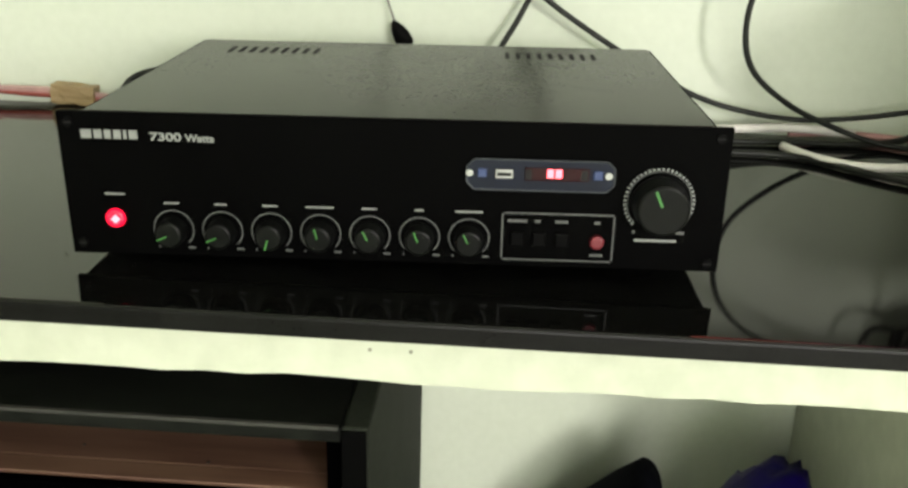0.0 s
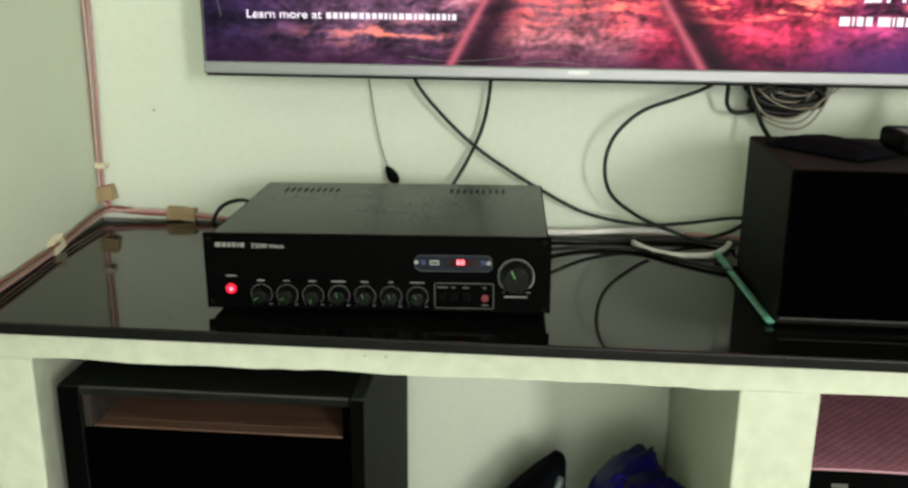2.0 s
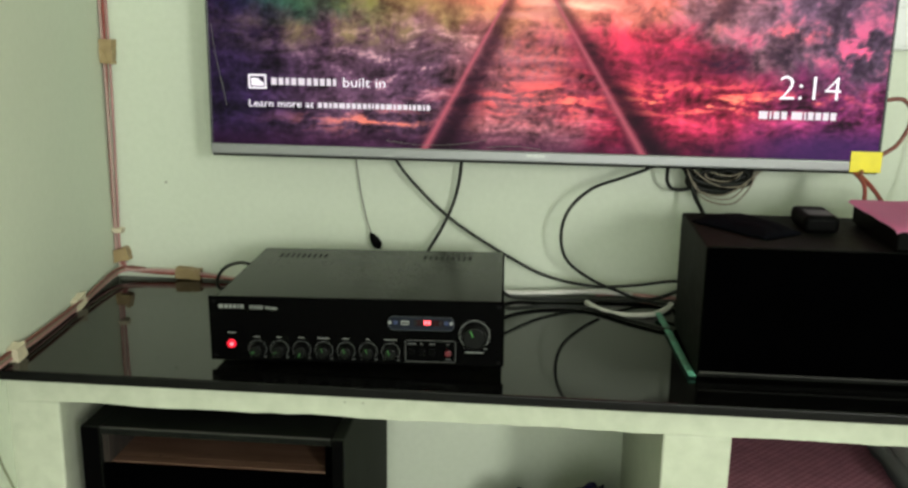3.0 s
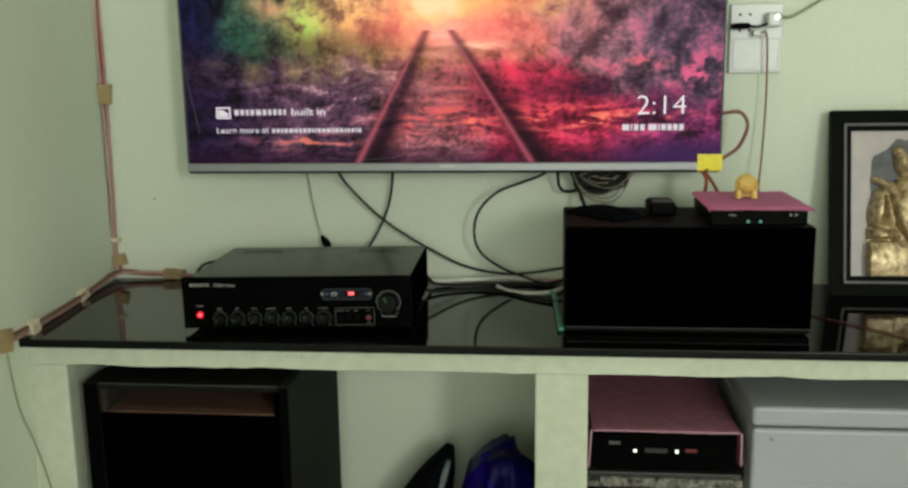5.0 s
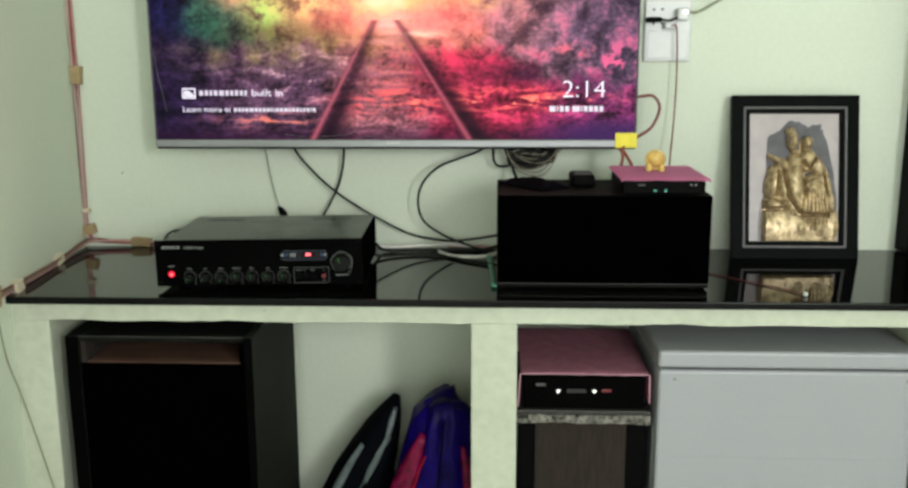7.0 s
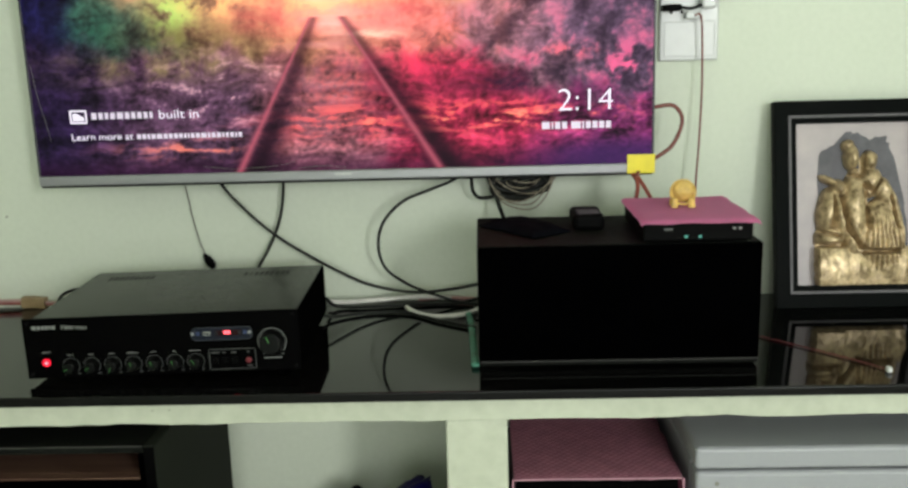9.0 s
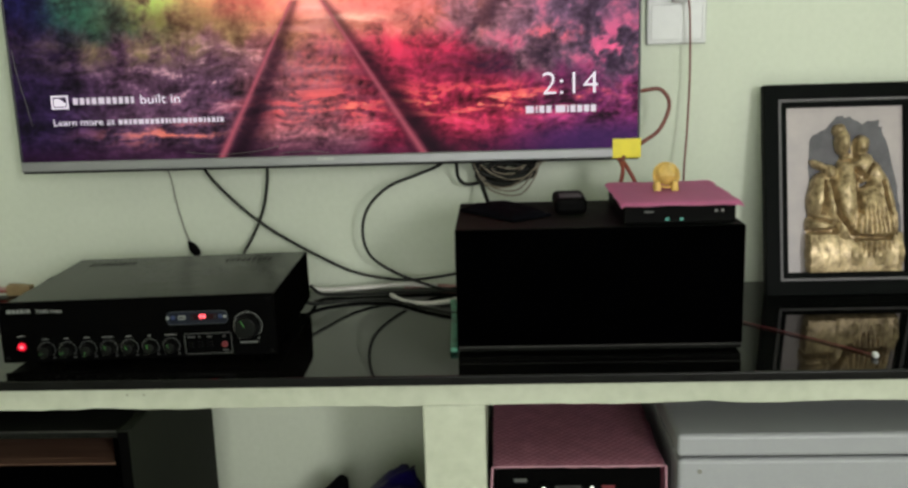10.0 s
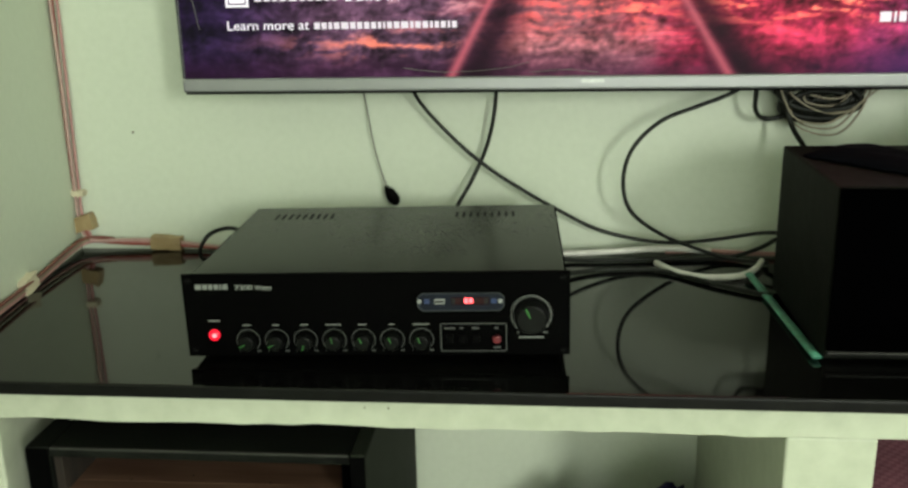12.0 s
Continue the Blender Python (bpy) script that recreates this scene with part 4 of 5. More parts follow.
# ---- black speaker at the counter's end ----
end = thing("tower_speaker", pose(2.012, -0.085, SLAB), "tall black speaker standing on the granite slab against the wall", "speaker")
part("cabinet", box(0.0, 0.23, 0.008, 0.083, 0.004, 0.80, 0.004), BLACK_PLASTIC, end, **LOC)
part("grille", box(0.001, 0.229, 0.0, 0.0085, 0.006, 0.798, 0.003), GRILLE, end, **LOC)
for x in (0.025, 0.205):
    for y in (0.025, 0.065):
        part("foot", disc(x, y, 0.0, 0.01, 0.0045, "z", 14), RUBBER, end, **LOC)


# ---- floor speaker in the first niche ----
tw = thing("floor_speaker", pose(0.348, -0.28, 0), "large black floor speaker with a brown wooden slot in the niche", "speaker")
TX0, TX1, TF, TB, TT = 0.158, 0.545, -0.492, -0.105, 0.8155
# Side light in the colour: right side paler, left and top darker.
part("side_panel", box(TX0, TX0 + 0.028, TF, TB, 0.0, TT, 0.002), BLACK_SHADED, tw)
part("side_panel", box(TX1 - 0.018, TX1, TF, TB, 0.0, TT, 0.002), VINYL_LIFTED, tw)
part("top_panel", box(TX0 + 0.02820, TX1 - 0.0182, TF, TB, TT - 0.0125, TT - 0.0005, 0.002), BLACK_SHADED, tw)
# Near-black strips put shade on the front edges beside the paler side.
for x0, x1 in ((TX0 + 0.001, TX0 + 0.0275), (TX1 - 0.0175, TX1 - 0.001)):
    part("front_edge", box(x0, x1, TF - 0.0022, TF - 0.0002, 0.002, TT - 0.002, 0.0006), DARK_SHEET, tw, "near-black strip shading the front edge")
part("back_panel", box(TX0 + 0.02820, TX1 - 0.0182, TB - 0.018, TB - 0.001, 0.0, TT - 0.0265), VINYL_LIFTED, tw)
part("grille", box(TX0 + 0.02850, TX1 - 0.0185, TF + 0.004, TF + 0.012, 0.01, 0.7555, 0.002), GRILLE, tw, "black cloth grille")
SL0, SL1, SLB, SLT = TX0 + 0.0290, TX1 - 0.0190, 0.7570, 0.8025
part("slot_board", box(SL0, SL1, TF + 0.0315, TF + 0.23, SLB - 0.012, SLB, 0.001), WOOD, tw, "bare brown wooden floor of the port slot")
part("slot_lip", box(SL0, SL1, TF + 0.0125, TF + 0.0312, SLB - 0.012, SLB, 0.0008), WOOD, tw)
# Cheeks and back near black: the slot's shade is put into their colour.
part("slot_cheek", box(SL0, SL0 + 0.010, TF + 0.006, TF + 0.23, SLB + 0.0003, SLT), BROWN_CLOTH, tw, "slot cheek darkened to show the recess in shade")
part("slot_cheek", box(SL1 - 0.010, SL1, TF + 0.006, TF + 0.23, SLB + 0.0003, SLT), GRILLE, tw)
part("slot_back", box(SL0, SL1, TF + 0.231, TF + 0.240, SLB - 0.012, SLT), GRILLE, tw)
for k, x in enumerate((0.26, 0.33, 0.425)):
    part("nail", disc(x, TF + 0.035 + 0.012 * (k % 2), SLB, 0.0013, 0.0006, "z", 10), SLOT, tw)
part("worn_edge", box(TX0 + 0.03000, TX1 - 0.020, TF - 0.0012, TF + 0.002, TT - 0.0022, TT + 0.0002), WORN, tw, "scuffed front edge")


# ---- bags in the first niche ----
def bag_shell(w, d, h, seed, crumple=0.016, taper=0.22):
    """A soft upright bag, narrower at its top."""
    bm = bmesh.new()
    bmesh.ops.create_cube(bm, size=1)
    bmesh.ops.subdivide_edges(bm, edges=bm.edges[:], cuts=11, use_grid_fill=True)
    for v in bm.verts:
        p = v.co * 2
        q = Vector((p.x * math.sqrt(max(0, 1 - p.y ** 2 / 2 * 0.8)), p.y * math.sqrt(max(0, 1 - p.x ** 2 / 2 * 0.8)), p.z))
        lean = 1 - taper * (0.5 + 0.5 * p.z) ** (2 if taper < 0.4 else 1)
        top = 1 - 0.16 * (p.x ** 2) * (0.5 + 0.5 * p.z)
        k = crumple * noise.fractal((p.x * 2 + seed, p.y * 2, p.z * 2.6), 0.9, 2.0, 3)
        v.co = Vector((q.x * w / 2 * lean + k, q.y * d / 2 * lean + k, (0.5 + 0.5 * q.z * top) * h + k))
    return bm


def loft(stations, n=20, seed=0, crumple=0.006):
    """A soft form along a bent line in the x-z plane. stations: x, z, half width, half depth, y."""
    path = spline([(a[0], a[4], a[1]) for a in stations], 6)
    size = spline([(a[2], a[3], 0) for a in stations], 6)
    bm = bmesh.new()
    rings = []
    for i, (p, q) in enumerate(zip(path, size)):
        d = (path[min(i + 1, len(path) - 1)] - path[max(i - 1, 0)]).normalized()
        side = Vector((d.z, 0, -d.x)).normalized()
        ring = []
        for k in range(n):
            a = 2 * math.pi * k / n
            c, e = math.cos(a), math.sin(a)
            c, e = math.copysign(abs(c) ** 0.7, c), math.copysign(abs(e) ** 0.7, e)
            w = 1 + crumple * 14 * noise.noise((p.x * 14 + c, e + seed, p.z * 14))
            ring.append(bm.verts.new(p + side * (q.x * c * w) + Vector((0, q.y * e * w, 0))))
        rings.append(ring)
    for a, b in zip(rings, rings[1:]):
        for k in range(n):
            bm.faces.new((a[k], a[(k + 1) % n], b[(k + 1) % n], b[k]))
    bm.faces.new(rings[0])
    bm.faces.new(rings[-1])
    return bm


bag = thing("black_bag", pose(0.63, -0.115, 0), "black bag with teal and grey patches leaning in the niche", "bag")
part("body", loft([(0.652, 0.0, 0.104, 0.092, -0.114), (0.650, 0.097, 0.110, 0.098, -0.122), (0.700, 0.314, 0.084, 0.094, -0.132), (0.768, 0.484, 0.040, 0.065, -0.142), (0.797, 0.556, 0.012, 0.030, -0.146)]), BAG_BLACK, bag, smooth=True)
part("grey_panel", loft([(0.634, 0.290, 0.005, 0.006, -0.226), (0.652, 0.338, 0.009, 0.006, -0.226), (0.684, 0.402, 0.009, 0.006, -0.220), (0.722, 0.462, 0.006, 0.006, -0.208)], crumple=0.012, seed=3), BAG_GREY, bag, smooth=True)
part("grey_panel", loft([(0.728, 0.372, 0.004, 0.005, -0.222), (0.752, 0.424, 0.010, 0.006, -0.212), (0.781, 0.490, 0.010, 0.006, -0.198), (0.800, 0.545, 0.005, 0.005, -0.180)], crumple=0.014, seed=9), BAG_GREY, bag, smooth=True)
part("strap", tube([(0.700, -0.226, 0.330), (0.742, -0.219, 0.400), (0.790, -0.203, 0.480)], 0.0035, 8, 6, 0.5), BAG_GREY, bag, smooth=True)
part("teal_panel", loft([(0.630, 0.097, 0.033, 0.009, -0.226), (0.648, 0.184, 0.042, 0.011, -0.229), (0.676, 0.262, 0.034, 0.009, -0.225), (0.690, 0.292, 0.024, 0.004, -0.221)], crumple=0.010), BAG_TEAL, bag, smooth=True)
blue = thing("blue_bag", pose(0.864, -0.220, 0.0, 0, 5.5, 0), "blue and red shiny school bag leaning in the niche", "bag")
part("body", bag_shell(0.222, 0.19, 0.600, 11, taper=0.34), BAG_BLUE, blue, smooth=True, world=False)
part("front_pocket", box(-0.070, 0.060, -0.112, -0.06, 0.03, 0.360, 0.018, 3), BAG_RED, blue, smooth=True, world=False)
part("side_panel", loft([(-0.092, 0.02, 0.036, 0.020, -0.074), (-0.094, 0.231, 0.036, 0.022, -0.078), (-0.072, 0.400, 0.028, 0.018, -0.072), (-0.036, 0.520, 0.011, 0.009, -0.062)], crumple=0.018, seed=2), BAG_PINK, blue, smooth=True, world=False)
part("side_panel", loft([(0.088, 0.02, 0.016, 0.014, -0.070), (0.090, 0.231, 0.016, 0.014, -0.072), (0.074, 0.400, 0.012, 0.010, -0.068), (0.052, 0.500, 0.005, 0.006, -0.060)], crumple=0.018, seed=5), BAG_PINK, blue, smooth=True, world=False)
part("piping", tube([(-0.058, -0.094, 0.030), (-0.066, -0.099, 0.240), (-0.050, -0.092, 0.400), (-0.022, -0.076, 0.500)], 0.0024), BAG_RED, blue, smooth=True, world=False)
part("seam", tube([(0.004, -0.084, 0.366), (0.005, -0.076, 0.467), (0.004, -0.063, 0.562)], 0.0022), BAG_BLACK, blue, smooth=True, world=False)
part("handle", tube([(-0.049, -0.009, 0.553), (-0.042, -0.019, 0.579), (-0.030, -0.019, 0.585), (-0.021, 0.000, 0.567)], 0.008), BAG_BLUE, blue, smooth=True, world=False)


# ---- second niche: small amplifier on a shelf, speaker below, appliance ----
amp2 = thing("small_amplifier", pose(1.2195, -0.30, 0.647), "small black amplifier with two lights on the niche shelf", "amplifier")
part("case", box(1.096, 1.346, -0.432, -0.135, 0.652, 0.728, 0.002), BLACK_PLASTIC, amp2)
part("front_panel", box(1.094, 1.348, -0.440, -0.4325, 0.652, 0.7275, 0.0015), PANEL, amp2)
for x in (1.12, 1.32):
    for y in (-0.41, -0.16):
        part("foot", disc(x, y, 0.647, 0.01, 0.0052, "z", 14), RUBBER, amp2)
for x in (1.168, 1.242):
    lamp = part("knob", disc(x, -0.440, 0.6915, 0.0085, 0.006, n=20, bevel=0.001), BLACK_PLASTIC, amp2)
    part("light", disc(x, -0.446, 0.6915, 0.0030, 0.001, n=18), WHITE_LED, lamp, "small white light")
part("maker_mark", bars((0.020,), 1.122, -0.440, 0.700, 0.006, 0), PRINT_DIM, amp2)
part("display", box(1.186, 1.226, -0.4412, -0.4398, 0.686, 0.694), DARK_FILL, amp2)
part("red_mark", bars((0.012, 0.006), 1.258, -0.440, 0.688, 0.006, 0.002), RED_PLASTIC, amp2)
cloth2 = thing("check_cloth", pose(1.221, -0.30, 0.73), "pink checked cloth draped over the small amplifier", "cloth")
part("cover", draped(1.0905, 1.3515, -0.443, -0.130, 0.7305, (0.0, 0.066, 0.003), 30, 26, 0.003, 8), PINK_CHECK, cloth2, smooth=True)
part("hem", tube([(1.089, -0.4465, 0.7285), (1.15, -0.4470, 0.7295), (1.25, -0.4470, 0.7290), (1.352, -0.4465, 0.7290)], 0.0016), HEM, cloth2, smooth=True)
part("hem", tube([(1.3545, -0.4450, 0.7285), (1.3555, -0.4450, 0.70), (1.3560, -0.4450, 0.667)], 0.0018), HEM, cloth2, smooth=True)
part("hem", tube([(1.0895, -0.4450, 0.7285), (1.0875, -0.4450, 0.70), (1.0850, -0.4450, 0.656)], 0.0018), HEM, cloth2, smooth=True)
shelf = thing("niche_shelf", pose(1.221, -0.25, 0.625), "dark shelf board with a mottled foil edge in the niche", "shelf")
part("board", box(1.083, 1.360, -0.440, -0.05, 0.6275, 0.6468, 0.002), SHELF_BOARD, shelf)
part("edge_trim", rough_box(1.083, 1.360, -0.446, -0.4402, 0.6205, 0.6390, 60, 0.006, 7), FOIL, shelf, "torn silvery paper edge")
low_spk = thing("cloth_front_speaker", pose(1.221, -0.25, 0), "black speaker with a brown cloth front under the shelf", "speaker")
part("cabinet", box(1.085, 1.358, -0.418, -0.06, 0.0, 0.6275, 0.003), BLACK_PLASTIC, low_spk)
part("cloth_front", box(1.122, 1.314, -0.425, -0.4175, 0.03, 0.6265, 0.003), BROWN_CLOTH, low_spk, "brown woven front cloth")

fr = thing("small_fridge", pose(1.629, -0.25, 0), "small white refrigerator standing under the counter", "refrigerator")
part("body", box(1.370, 1.888, -0.415, -0.03, 0.015, 0.7465, 0.006, 3), APPLIANCE, fr)
part("door", box(1.370, 1.888, -0.462, -0.4165, 0.03, 0.7455, 0.007, 3), APPLIANCE, fr)
# Dark slab fills the gap below the top panel, colouring in its shade.
part("gap_fill", box(1.378, 1.880, -0.452, -0.05, 0.7450, 0.7510), DARK_FILL, fr)
part("top_panel", box(1.368, 1.890, -0.464, -0.03, 0.7500, 0.7860, 0.007, 3), APPLIANCE, fr)
for z in (0.645, 0.555, 0.465):
    part("door_rib", box(1.385, 1.874, -0.4626, -0.4615, z, z + 0.0016), APPLIANCE, fr)
for x in (1.402, 1.868):
    part("screw_cap", disc(x, -0.4618, 0.726, 0.0035, 0.0012, n=12), GREY_WIRE, fr)
for x in (1.40, 1.86):
    for y in (-0.40, -0.06):
        part("foot", disc(x, y, 0, 0.018, 0.0155, "z", 14), RUBBER, fr)


# ---- wall socket ----
sw = thing("socket_plate", pose(1.44, 0, 1.425), "white wall socket plate with plugs in it", "socket")
part("plate", box(1.385, 1.493, -0.012, -0.0005, 1.355, 1.497, 0.003), WHITE_PLASTIC, sw)
part("cover", box(1.392, 1.486, -0.0128, -0.0115, 1.362, 1.426, 0.002), WHITE_PLASTIC, sw)
for z in (1.443, 1.475):
    for x in (1.405, 1.425):
        part("pin_hole", disc(x, -0.0120, z, 0.003, 0.0004, n=12), SLOT, sw)
plug = thing("white_plug", pose(1.468, -0.012, 1.462), "white plug in the wall socket", "plug")
part("body", box(1.455, 1.484, -0.040, -0.0125, 1.448, 1.478, 0.006, 3), WHITE_PLASTIC, plug)
# Small emissive disc gives the plug its bright white spot.
part("plug_glow_spot", disc(1.474, -0.040, 1.468, 0.005, 0.001, n=14), WHITE_LED, plug)
plug2 = thing("black_plug", pose(1.41, -0.012, 1.450), "black plug in the wall socket", "plug")
part("body", box(1.385, 1.420, -0.044, -0.0125, 1.445, 1.457, 0.004, 2), BLACK_PLASTIC, plug2)
part("cord", tube([(1.420, -0.035, 1.451), (1.438, -0.036, 1.449), (1.456, -0.036, 1.455)], 0.0028), CABLE, plug2, smooth=True)
white3 = thing("white_plug", pose(1.445, -0.012, 1.437), "white plug in the wall socket", "plug")
part("body", box(1.428, 1.458, -0.034, -0.0125, 1.430, 1.444, 0.004, 2), WHITE_PLASTIC, white3)
cable("wall_cable", [(1.482, -0.036, 1.468), (1.51, -0.02, 1.470), (1.564, -0.006, 1.500), (1.61, -0.006, 1.530), (1.661, -0.006, 1.560), (1.72, -0.006, 1.63), (1.75, -0.006, 1.9), (1.75, -0.006, 2.7)], 0.0030, OLIVE_WIRE, "thin olive cable running up the wall from the socket")
cable("red_cable", [(1.443, -0.034, 1.437), (1.456, -0.035, 1.428), (1.460, -0.035, 1.31), (1.455, -0.045, 1.20), (1.448, -0.06, 1.12), (1.44, -0.12, 1.04), (1.475, -0.16, 0.95), (1.49, -0.17, 0.904)], 0.0019, BROWN_WIRE, "reddish brown cable hanging from the wall socket")
cable("red_loop_cable", [(1.340, -0.080, 1.27), (1.372, -0.085, 1.277), (1.400, -0.085, 1.277), (1.415, -0.085, 1.250), (1.398, -0.090, 1.208), (1.366, -0.100, 1.186), (1.34, -0.110, 1.172), (1.322, -0.15, 1.16)], 0.0036, BROWN_WIRE, "brown red cable looped beside the television")
cable("red_cable", [(1.318, -0.118, 1.165), (1.322, -0.17, 1.150), (1.312, -0.21, 1.125), (1.300, -0.235, 1.105)], 0.0035, RED_WIRE, "short red cord behind the set-top box", "red cords")
cable("red_cable", [(1.322, -0.118, 1.165), (1.330, -0.17, 1.150), (1.338, -0.21, 1.130), (1.342, -0.24, 1.108)], 0.0035, RED_WIRE, "short red cord behind the set-top box", "red cords")
cable("thin_red_cord", [(1.475, -0.20, 0.9025), (1.50, -0.26, 0.9022), (1.56, -0.33, 0.9022), (1.62, -0.40, 0.9022), (1.652, -0.445, 0.9025)], 0.0013, DARK_WIRE, "thin red cord lying on the granite slab")
tagged(part("cord_end", box(1.650, 1.658, -0.460, -0.448, SLAB + 0.0003, SLAB + 0.009, 0.003), WHITE_PLASTIC), "small white connector on the granite slab", "connector")
tagged(part("cord_end", box(1.512, 1.522, -0.085, -0.070, SLAB + 0.0003, SLAB + 0.022, 0.003), WHITE_PLASTIC), "small white connector near the picture frame", "connector")


# ---- cables under the television ----
BK = "black cables under the television"
cable("black_cable", [(0.548, -0.07, 1.20), (0.551, -0.035, 1.145), (0.603, -0.030, 1.082), (0.655, -0.030, 1.037), (0.708, -0.030, 1.002), (0.760, -0.030, 0.972), (0.813, -0.030, 0.945), (0.865, -0.030, 0.930), (0.927, -0.030, 0.923), (0.988, -0.030, 0.928), (1.07, -0.040, 0.942), (1.12, -0.09, 0.94)], 0.0030, CABLE, "black cable hanging from the television along the wall", BK)
cable("black_cable", [(0.670, -0.07, 1.20), (0.668, -0.030, 1.147), (0.662, -0.026, 1.100), (0.650, -0.022, 1.058), (0.630, -0.026, 1.015), (0.605, -0.04, 0.970), (0.590, -0.06, 0.92)], 0.0030, CABLE, "black cable hanging from the television behind the amplifier", BK)
cable("black_cable", [(1.05, -0.07, 1.19), (1.001, -0.055, 1.150), (0.953, -0.060, 1.131), (0.900, -0.064, 1.110), (0.862, -0.066, 1.072), (0.850, -0.066, 1.026), (0.862, -0.062, 0.980), (0.905, -0.052, 0.944), (0.957, -0.044, 0.920), (1.005, -0.050, 0.906), (1.06, -0.07, 0.905)], 0.0030, CABLE, "black cable bending in a wide loop on the wall", BK)
aerial = thing("thin_lead", pose(0.50, -0.012, 1.0), "thin lead with a black plug hanging down the wall", "cable")
part("lead", tube([(0.472, -0.07, 1.19), (0.473, -0.014, 1.138), (0.480, -0.012, 1.086), (0.491, -0.012, 1.033), (0.501, -0.014, 1.004)], 0.0013, 6), GREY_WIRE, aerial, smooth=True)
plugb = bmesh.new()
bmesh.ops.create_icosphere(plugb, subdivisions=2, radius=1)
for v in plugb.verts:
    v.co = Vector((v.co.x * 0.008 * (1.15 - 0.35 * v.co.z), v.co.y * 0.006, v.co.z * 0.018))
plugb.transform(Matrix.Translation((0.508, -0.016, 0.991)) @ Matrix.Rotation(radians(-32), 4, "Y"))
part("plug_head", plugb, BLACK_PLASTIC, aerial, smooth=True)

cable("slab_cable", [(0.745, -0.07, 0.925), (0.765, -0.060, 0.906), (0.824, -0.060, 0.904), (0.906, -0.052, 0.904), (0.998, -0.046, 0.904), (1.05, -0.035, 0.915), (1.08, -0.03, 0.93)], 0.0034, CABLE, "black cable lying at the back of the slab", "cables on the slab")
cable("slab_cable", [(0.735, -0.145, 0.93), (0.760, -0.135, 0.908), (0.824, -0.104, 0.904), (0.903, -0.106, 0.904), (0.965, -0.160, 0.904), (1.033, -0.21, 0.904)], 0.0036, CABLE, "black cable lying on the slab behind the amplifier", "cables on the slab")
cable("white_cable", [(0.745, -0.05, 0.913), (0.780, -0.046, 0.910), (0.845, -0.040, 0.912), (0.92, -0.030, 0.914), (0.985, -0.028, 0.910)], 0.0048, WHITE_WIRE, "white cable along the foot of the wall", "white cables")
cable("white_cable", [(0.900, -0.075, 0.906), (0.922, -0.115, 0.906), (0.958, -0.139, 0.906), (1.007, -0.132, 0.906), (1.035, -0.10, 0.906), (1.05, -0.07, 0.908)], 0.0045, WHITE_WIRE, "white cable bent in a loop on the slab", "white cables")
cable("pink_cable", [(0.92, -0.022, 0.906), (0.97, -0.020, 0.908), (1.03, -0.024, 0.906), (1.09, -0.03, 0.906)], 0.0036, PINK_WIRE, "pinkish cable along the foot of the wall")
strap = part("green_strap", tube([(1.020, -0.13, 0.908), (1.026, -0.20, 0.904), (1.030, -0.30, 0.904), (1.034, -0.41, 0.905)], 0.006, 8, 6, 0.45), GREEN_STRIP, smooth=True)
tagged(strap, "mottled green strap on the slab beside the speaker box", "strap")
cable("amp_lead", [(0.30, -0.10, 0.958), (0.275, -0.10, 0.961), (0.247, -0.10, 0.950), (0.232, -0.10, 0.925), (0.236, -0.08, 0.905), (0.28, -0.05, 0.904)], 0.0030, CABLE, "black lead arching beside the amplifier")

coil = thing("cable_coil", pose(1.12, -0.05, 1.12), "coiled bundle of black and tan cables under the television", "cable")
for k in range(7):
    cx, r1, r2, dy = 1.118 + 0.008 * math.sin(k * 2.1), 0.050 + 0.006 * math.cos(k * 1.7), 0.019 + 0.004 * (k % 3), -0.03 - 0.006 * (k % 4)
    loop = [(cx + r1 * math.cos(a) + 0.004 * math.sin(3 * a + k), dy + 0.004 * math.sin(2 * a), 1.158 - 0.004 * k % 3 + r2 * math.sin(a) - 0.006) for a in (2 * math.pi * q / 14 for q in range(15))]
    part("loop", tube(loop, 0.0044, 7, 4), CABLE, coil, smooth=True)
rng = random.Random(7)
for k in range(6):
    x0, x1 = 1.055 + rng.uniform(0, 0.03), 1.185 + rng.uniform(0, 0.035)
    low, y = 1.086 + 0.010 * k + rng.uniform(-0.004, 0.004), -0.040 - rng.uniform(0, 0.02)
    mid = 0.45 * x0 + 0.55 * x1 + rng.uniform(-0.015, 0.015)
    part("tan_loop", tube([(x0, y, 1.165), (x0 + 0.012, y, low + 0.028), (mid - 0.03, y, low + 0.004), (mid + 0.012, y, low), (x1 - 0.016, y, low + 0.030), (x1, y, 1.165)], 0.0015, 6, 6), TAN_WIRE, coil, "thin tan wire", smooth=True)
part("drop", tube([(1.062, -0.05, 1.16), (1.068, -0.05, 1.142), (1.080, -0.06, 1.10), (1.090, -0.10, 1.075), (1.095, -0.14, 1.05)], 0.0038), CABLE, coil, smooth=True)
part("drop", tube([(1.030, -0.05, 1.150), (1.033, -0.04, 1.121), (1.050, -0.035, 1.108), (1.09, -0.035, 1.118), (1.13, -0.04, 1.15)], 0.0034), CABLE, coil, smooth=True)


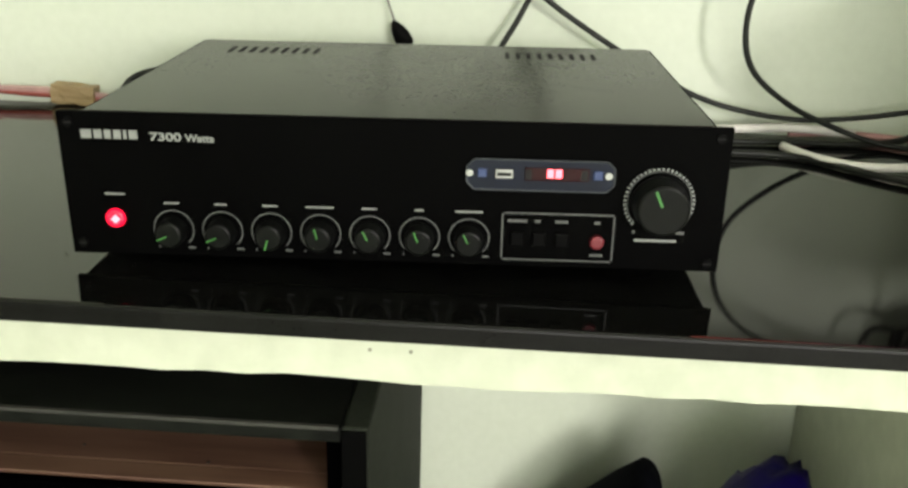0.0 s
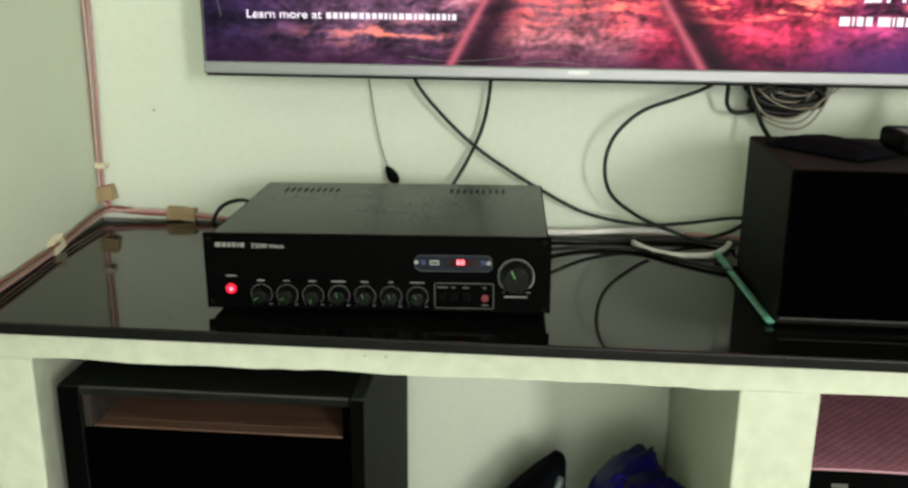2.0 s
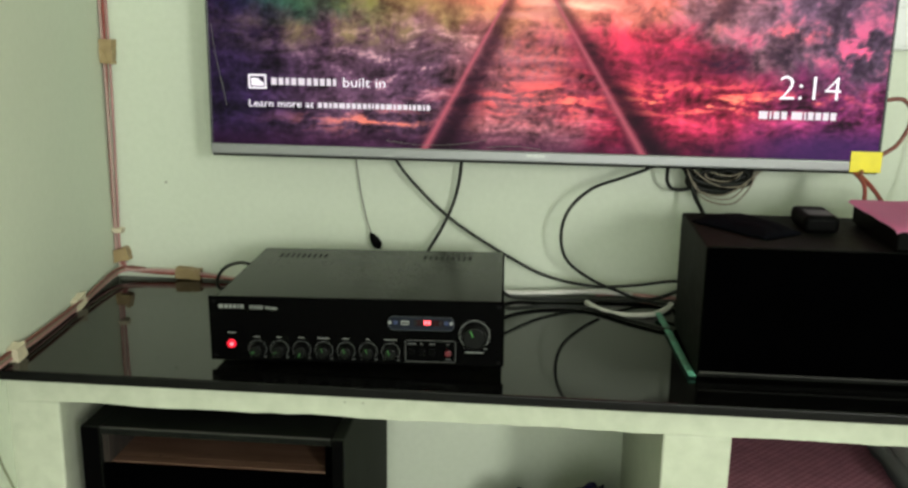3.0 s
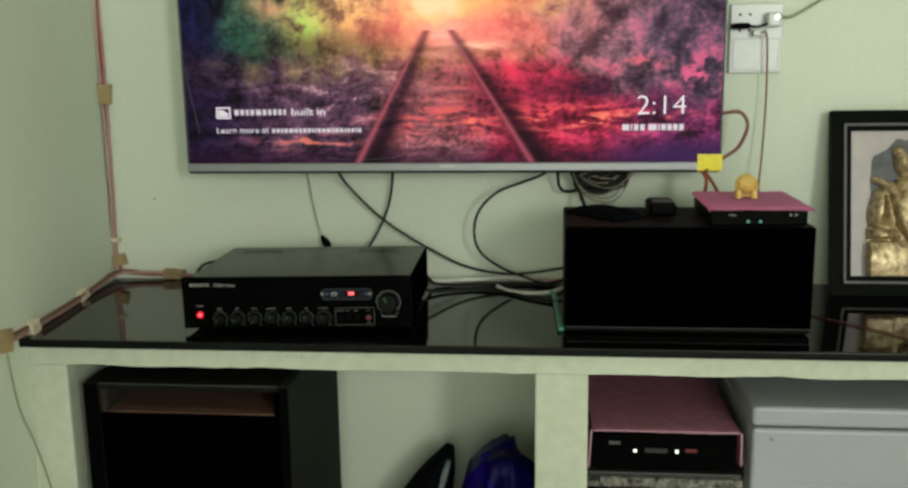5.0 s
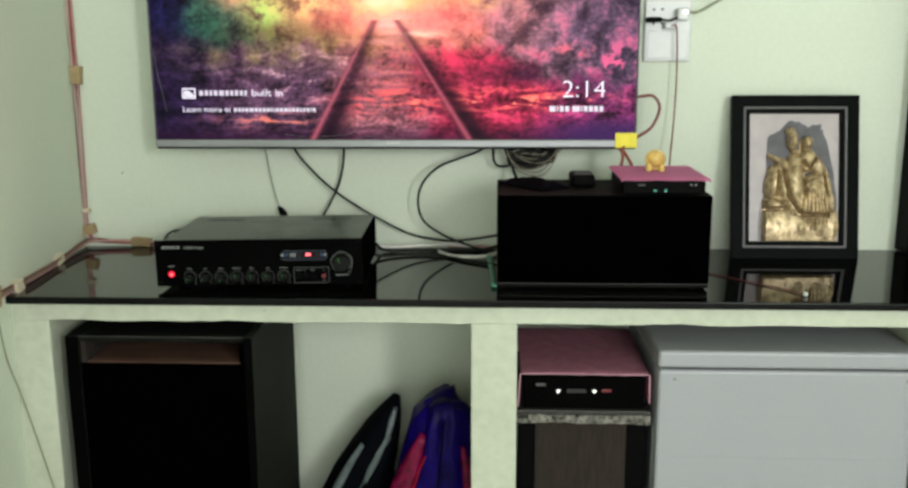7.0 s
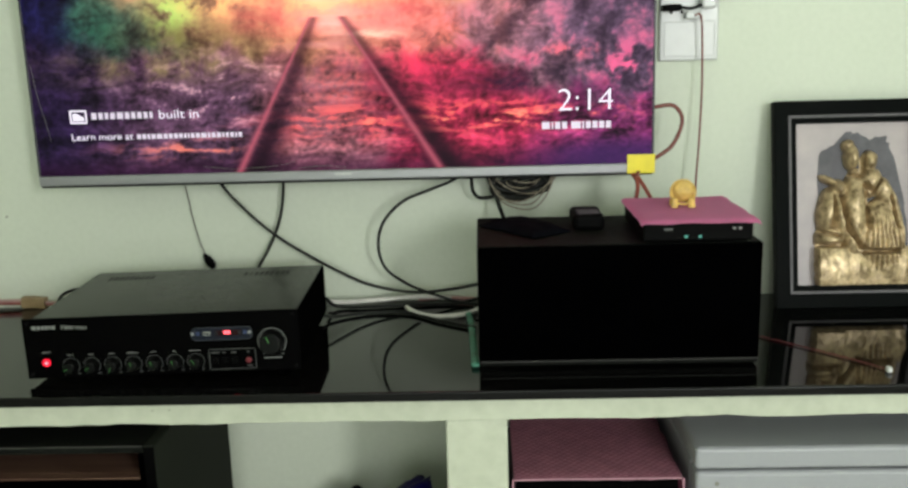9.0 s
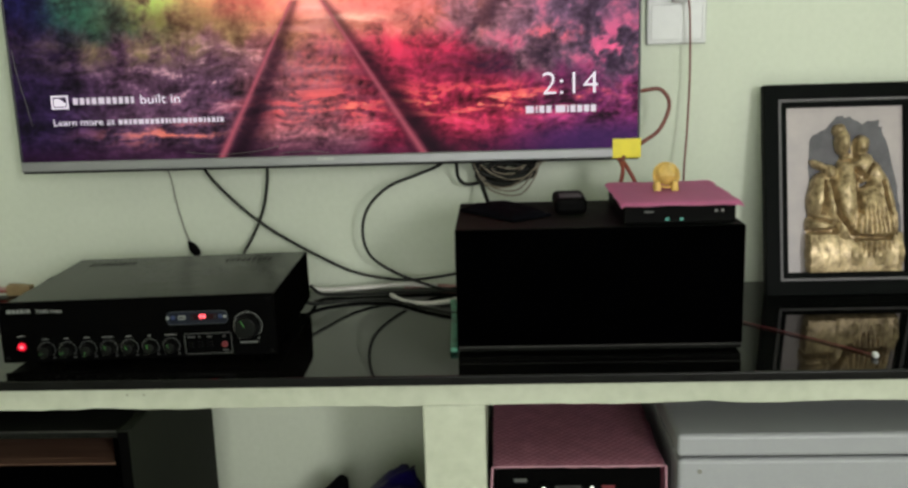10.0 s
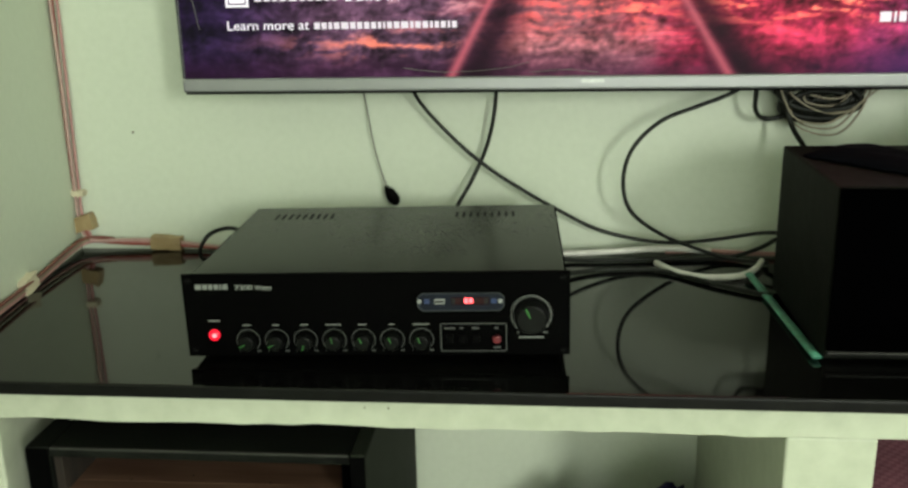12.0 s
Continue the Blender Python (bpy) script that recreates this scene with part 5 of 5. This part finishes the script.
# ---- taped cables in the corner ----
CG = "taped cables in the corner"
for k, (m, dx, dy, r) in enumerate(((RED_WIRE, 0.010, -0.006, 0.0028), (PINK_WIRE, 0.015, -0.006, 0.0023), (BLUSH_WIRE, 0.007, -0.011, 0.0025))):
    cable("corner_cable", [(dx - 0.004 + 0.004 * math.sin(z * 5 + k), dy, z) for z in (2.85, 2.3, 1.9, 1.6, 1.33, 1.15, 1.02, 0.96)]
          + [(dx + 0.004, dy - 0.004, 0.93), (0.030, -0.012 - 0.002 * k, 0.916), (0.08, -0.012, 0.911 + 0.003 * k), (0.15, -0.012, 0.909 + 0.003 * k), (0.26, -0.02, 0.905)],
          r, m, "thin red cable taped into the wall corner", CG)
for k, (m, r) in enumerate(((PINK_WIRE, 0.0026), (TAN_WIRE, 0.0024), (BROWN_WIRE, 0.0027))):
    off = 0.0055 * k
    cable("wall_lead", [(0.06, -0.010, 0.911 + off * 0.6), (0.022, -0.016, 0.914 + off * 0.6), (0.013 + off * 0.3, -0.06, 0.910 + off), (0.027 + off * 0.3, -0.2, 0.904 + off), (0.042 + off * 0.3, -0.35, 0.9045 + off), (0.0555, -0.50, 0.906 + off),
                        (0.0645, -0.60, 0.907 + off), (0.0725, -0.68, 0.890 + off), (0.080, -0.75, 0.862 + off), (0.091, -0.86, 0.81 + off), (0.115, -1.1, 0.69 + off), (0.156, -1.5, 0.48)], r, m, "thin pink and white cable along the side wall", CG)
cable("hanging_thread", [(0.0575, -0.548, 0.914), (0.0585, -0.556, 0.886), (0.0560, -0.534, 0.783), (0.0545, -0.492, 0.690), (0.083, -0.4885, 0.568), (0.122, -0.4885, 0.395), (0.165, -0.490, 0.20), (0.20, -0.50, 0.02)], 0.0017, OLIVE_WIRE, "thin olive wire hanging down the counter's pier")


def tape(name, x0, x1, y0, y1, z0, z1, material, turn, label):
    cx, cy, cz = (x0 + x1) / 2, (y0 + y1) / 2, (z0 + z1) / 2
    bm = bmesh.new()
    bmesh.ops.create_cube(bm, size=1)
    bmesh.ops.subdivide_edges(bm, edges=bm.edges[:], cuts=5, use_grid_fill=True)
    for v in bm.verts:
        k = 0.0016 * noise.noise(v.co * 5 + Vector((cx * 70, cy * 70, cz * 70)))
        v.co = Vector((v.co.x * (x1 - x0) + k, v.co.y * (y1 - y0) + k, v.co.z * (z1 - z0) + k * 1.5))
    bm.transform(Matrix.Translation((cx, cy, cz)) @ Matrix.Rotation(radians(turn), 4, "Y" if y1 - y0 < x1 - x0 else "X"))
    return tagged(part(name, bm, material), label, "tape", "tape pieces")


tape("tape_piece", 0.122, 0.170, -0.020, -0.004, 0.9015, 0.9225, TAPE, 3, "brown packing tape over cables on the back wall")
tape("tape_piece", -0.002, 0.026, -0.020, -0.001, 1.305, 1.348, TAPE, 2, "brown packing tape on the corner cable")
tape("tape_piece", -0.002, 0.030, -0.020, -0.001, 0.932, 0.956, TAPE, -12, "crumpled brown tape low in the corner")
tape("tape_piece", 0.000, 0.020, -0.018, -0.001, 0.988, 0.996, CREAM_TAPE, 4, "narrow cream tape on the corner cable")
tape("tape_piece", 0.012, 0.034, -0.235, -0.200, 0.901, 0.922, CREAM_TAPE, 12, "cream tape over cables on the side wall")
tape("tape_piece", 0.040, 0.064, -0.475, -0.450, 0.901, 0.922, CREAM_TAPE, 8, "cream tape over cables on the side wall")
tape("tape_piece", 0.046, 0.066, -0.585, -0.545, 0.895, 0.935, TAPE, -10, "brown tape over cables on the side wall")
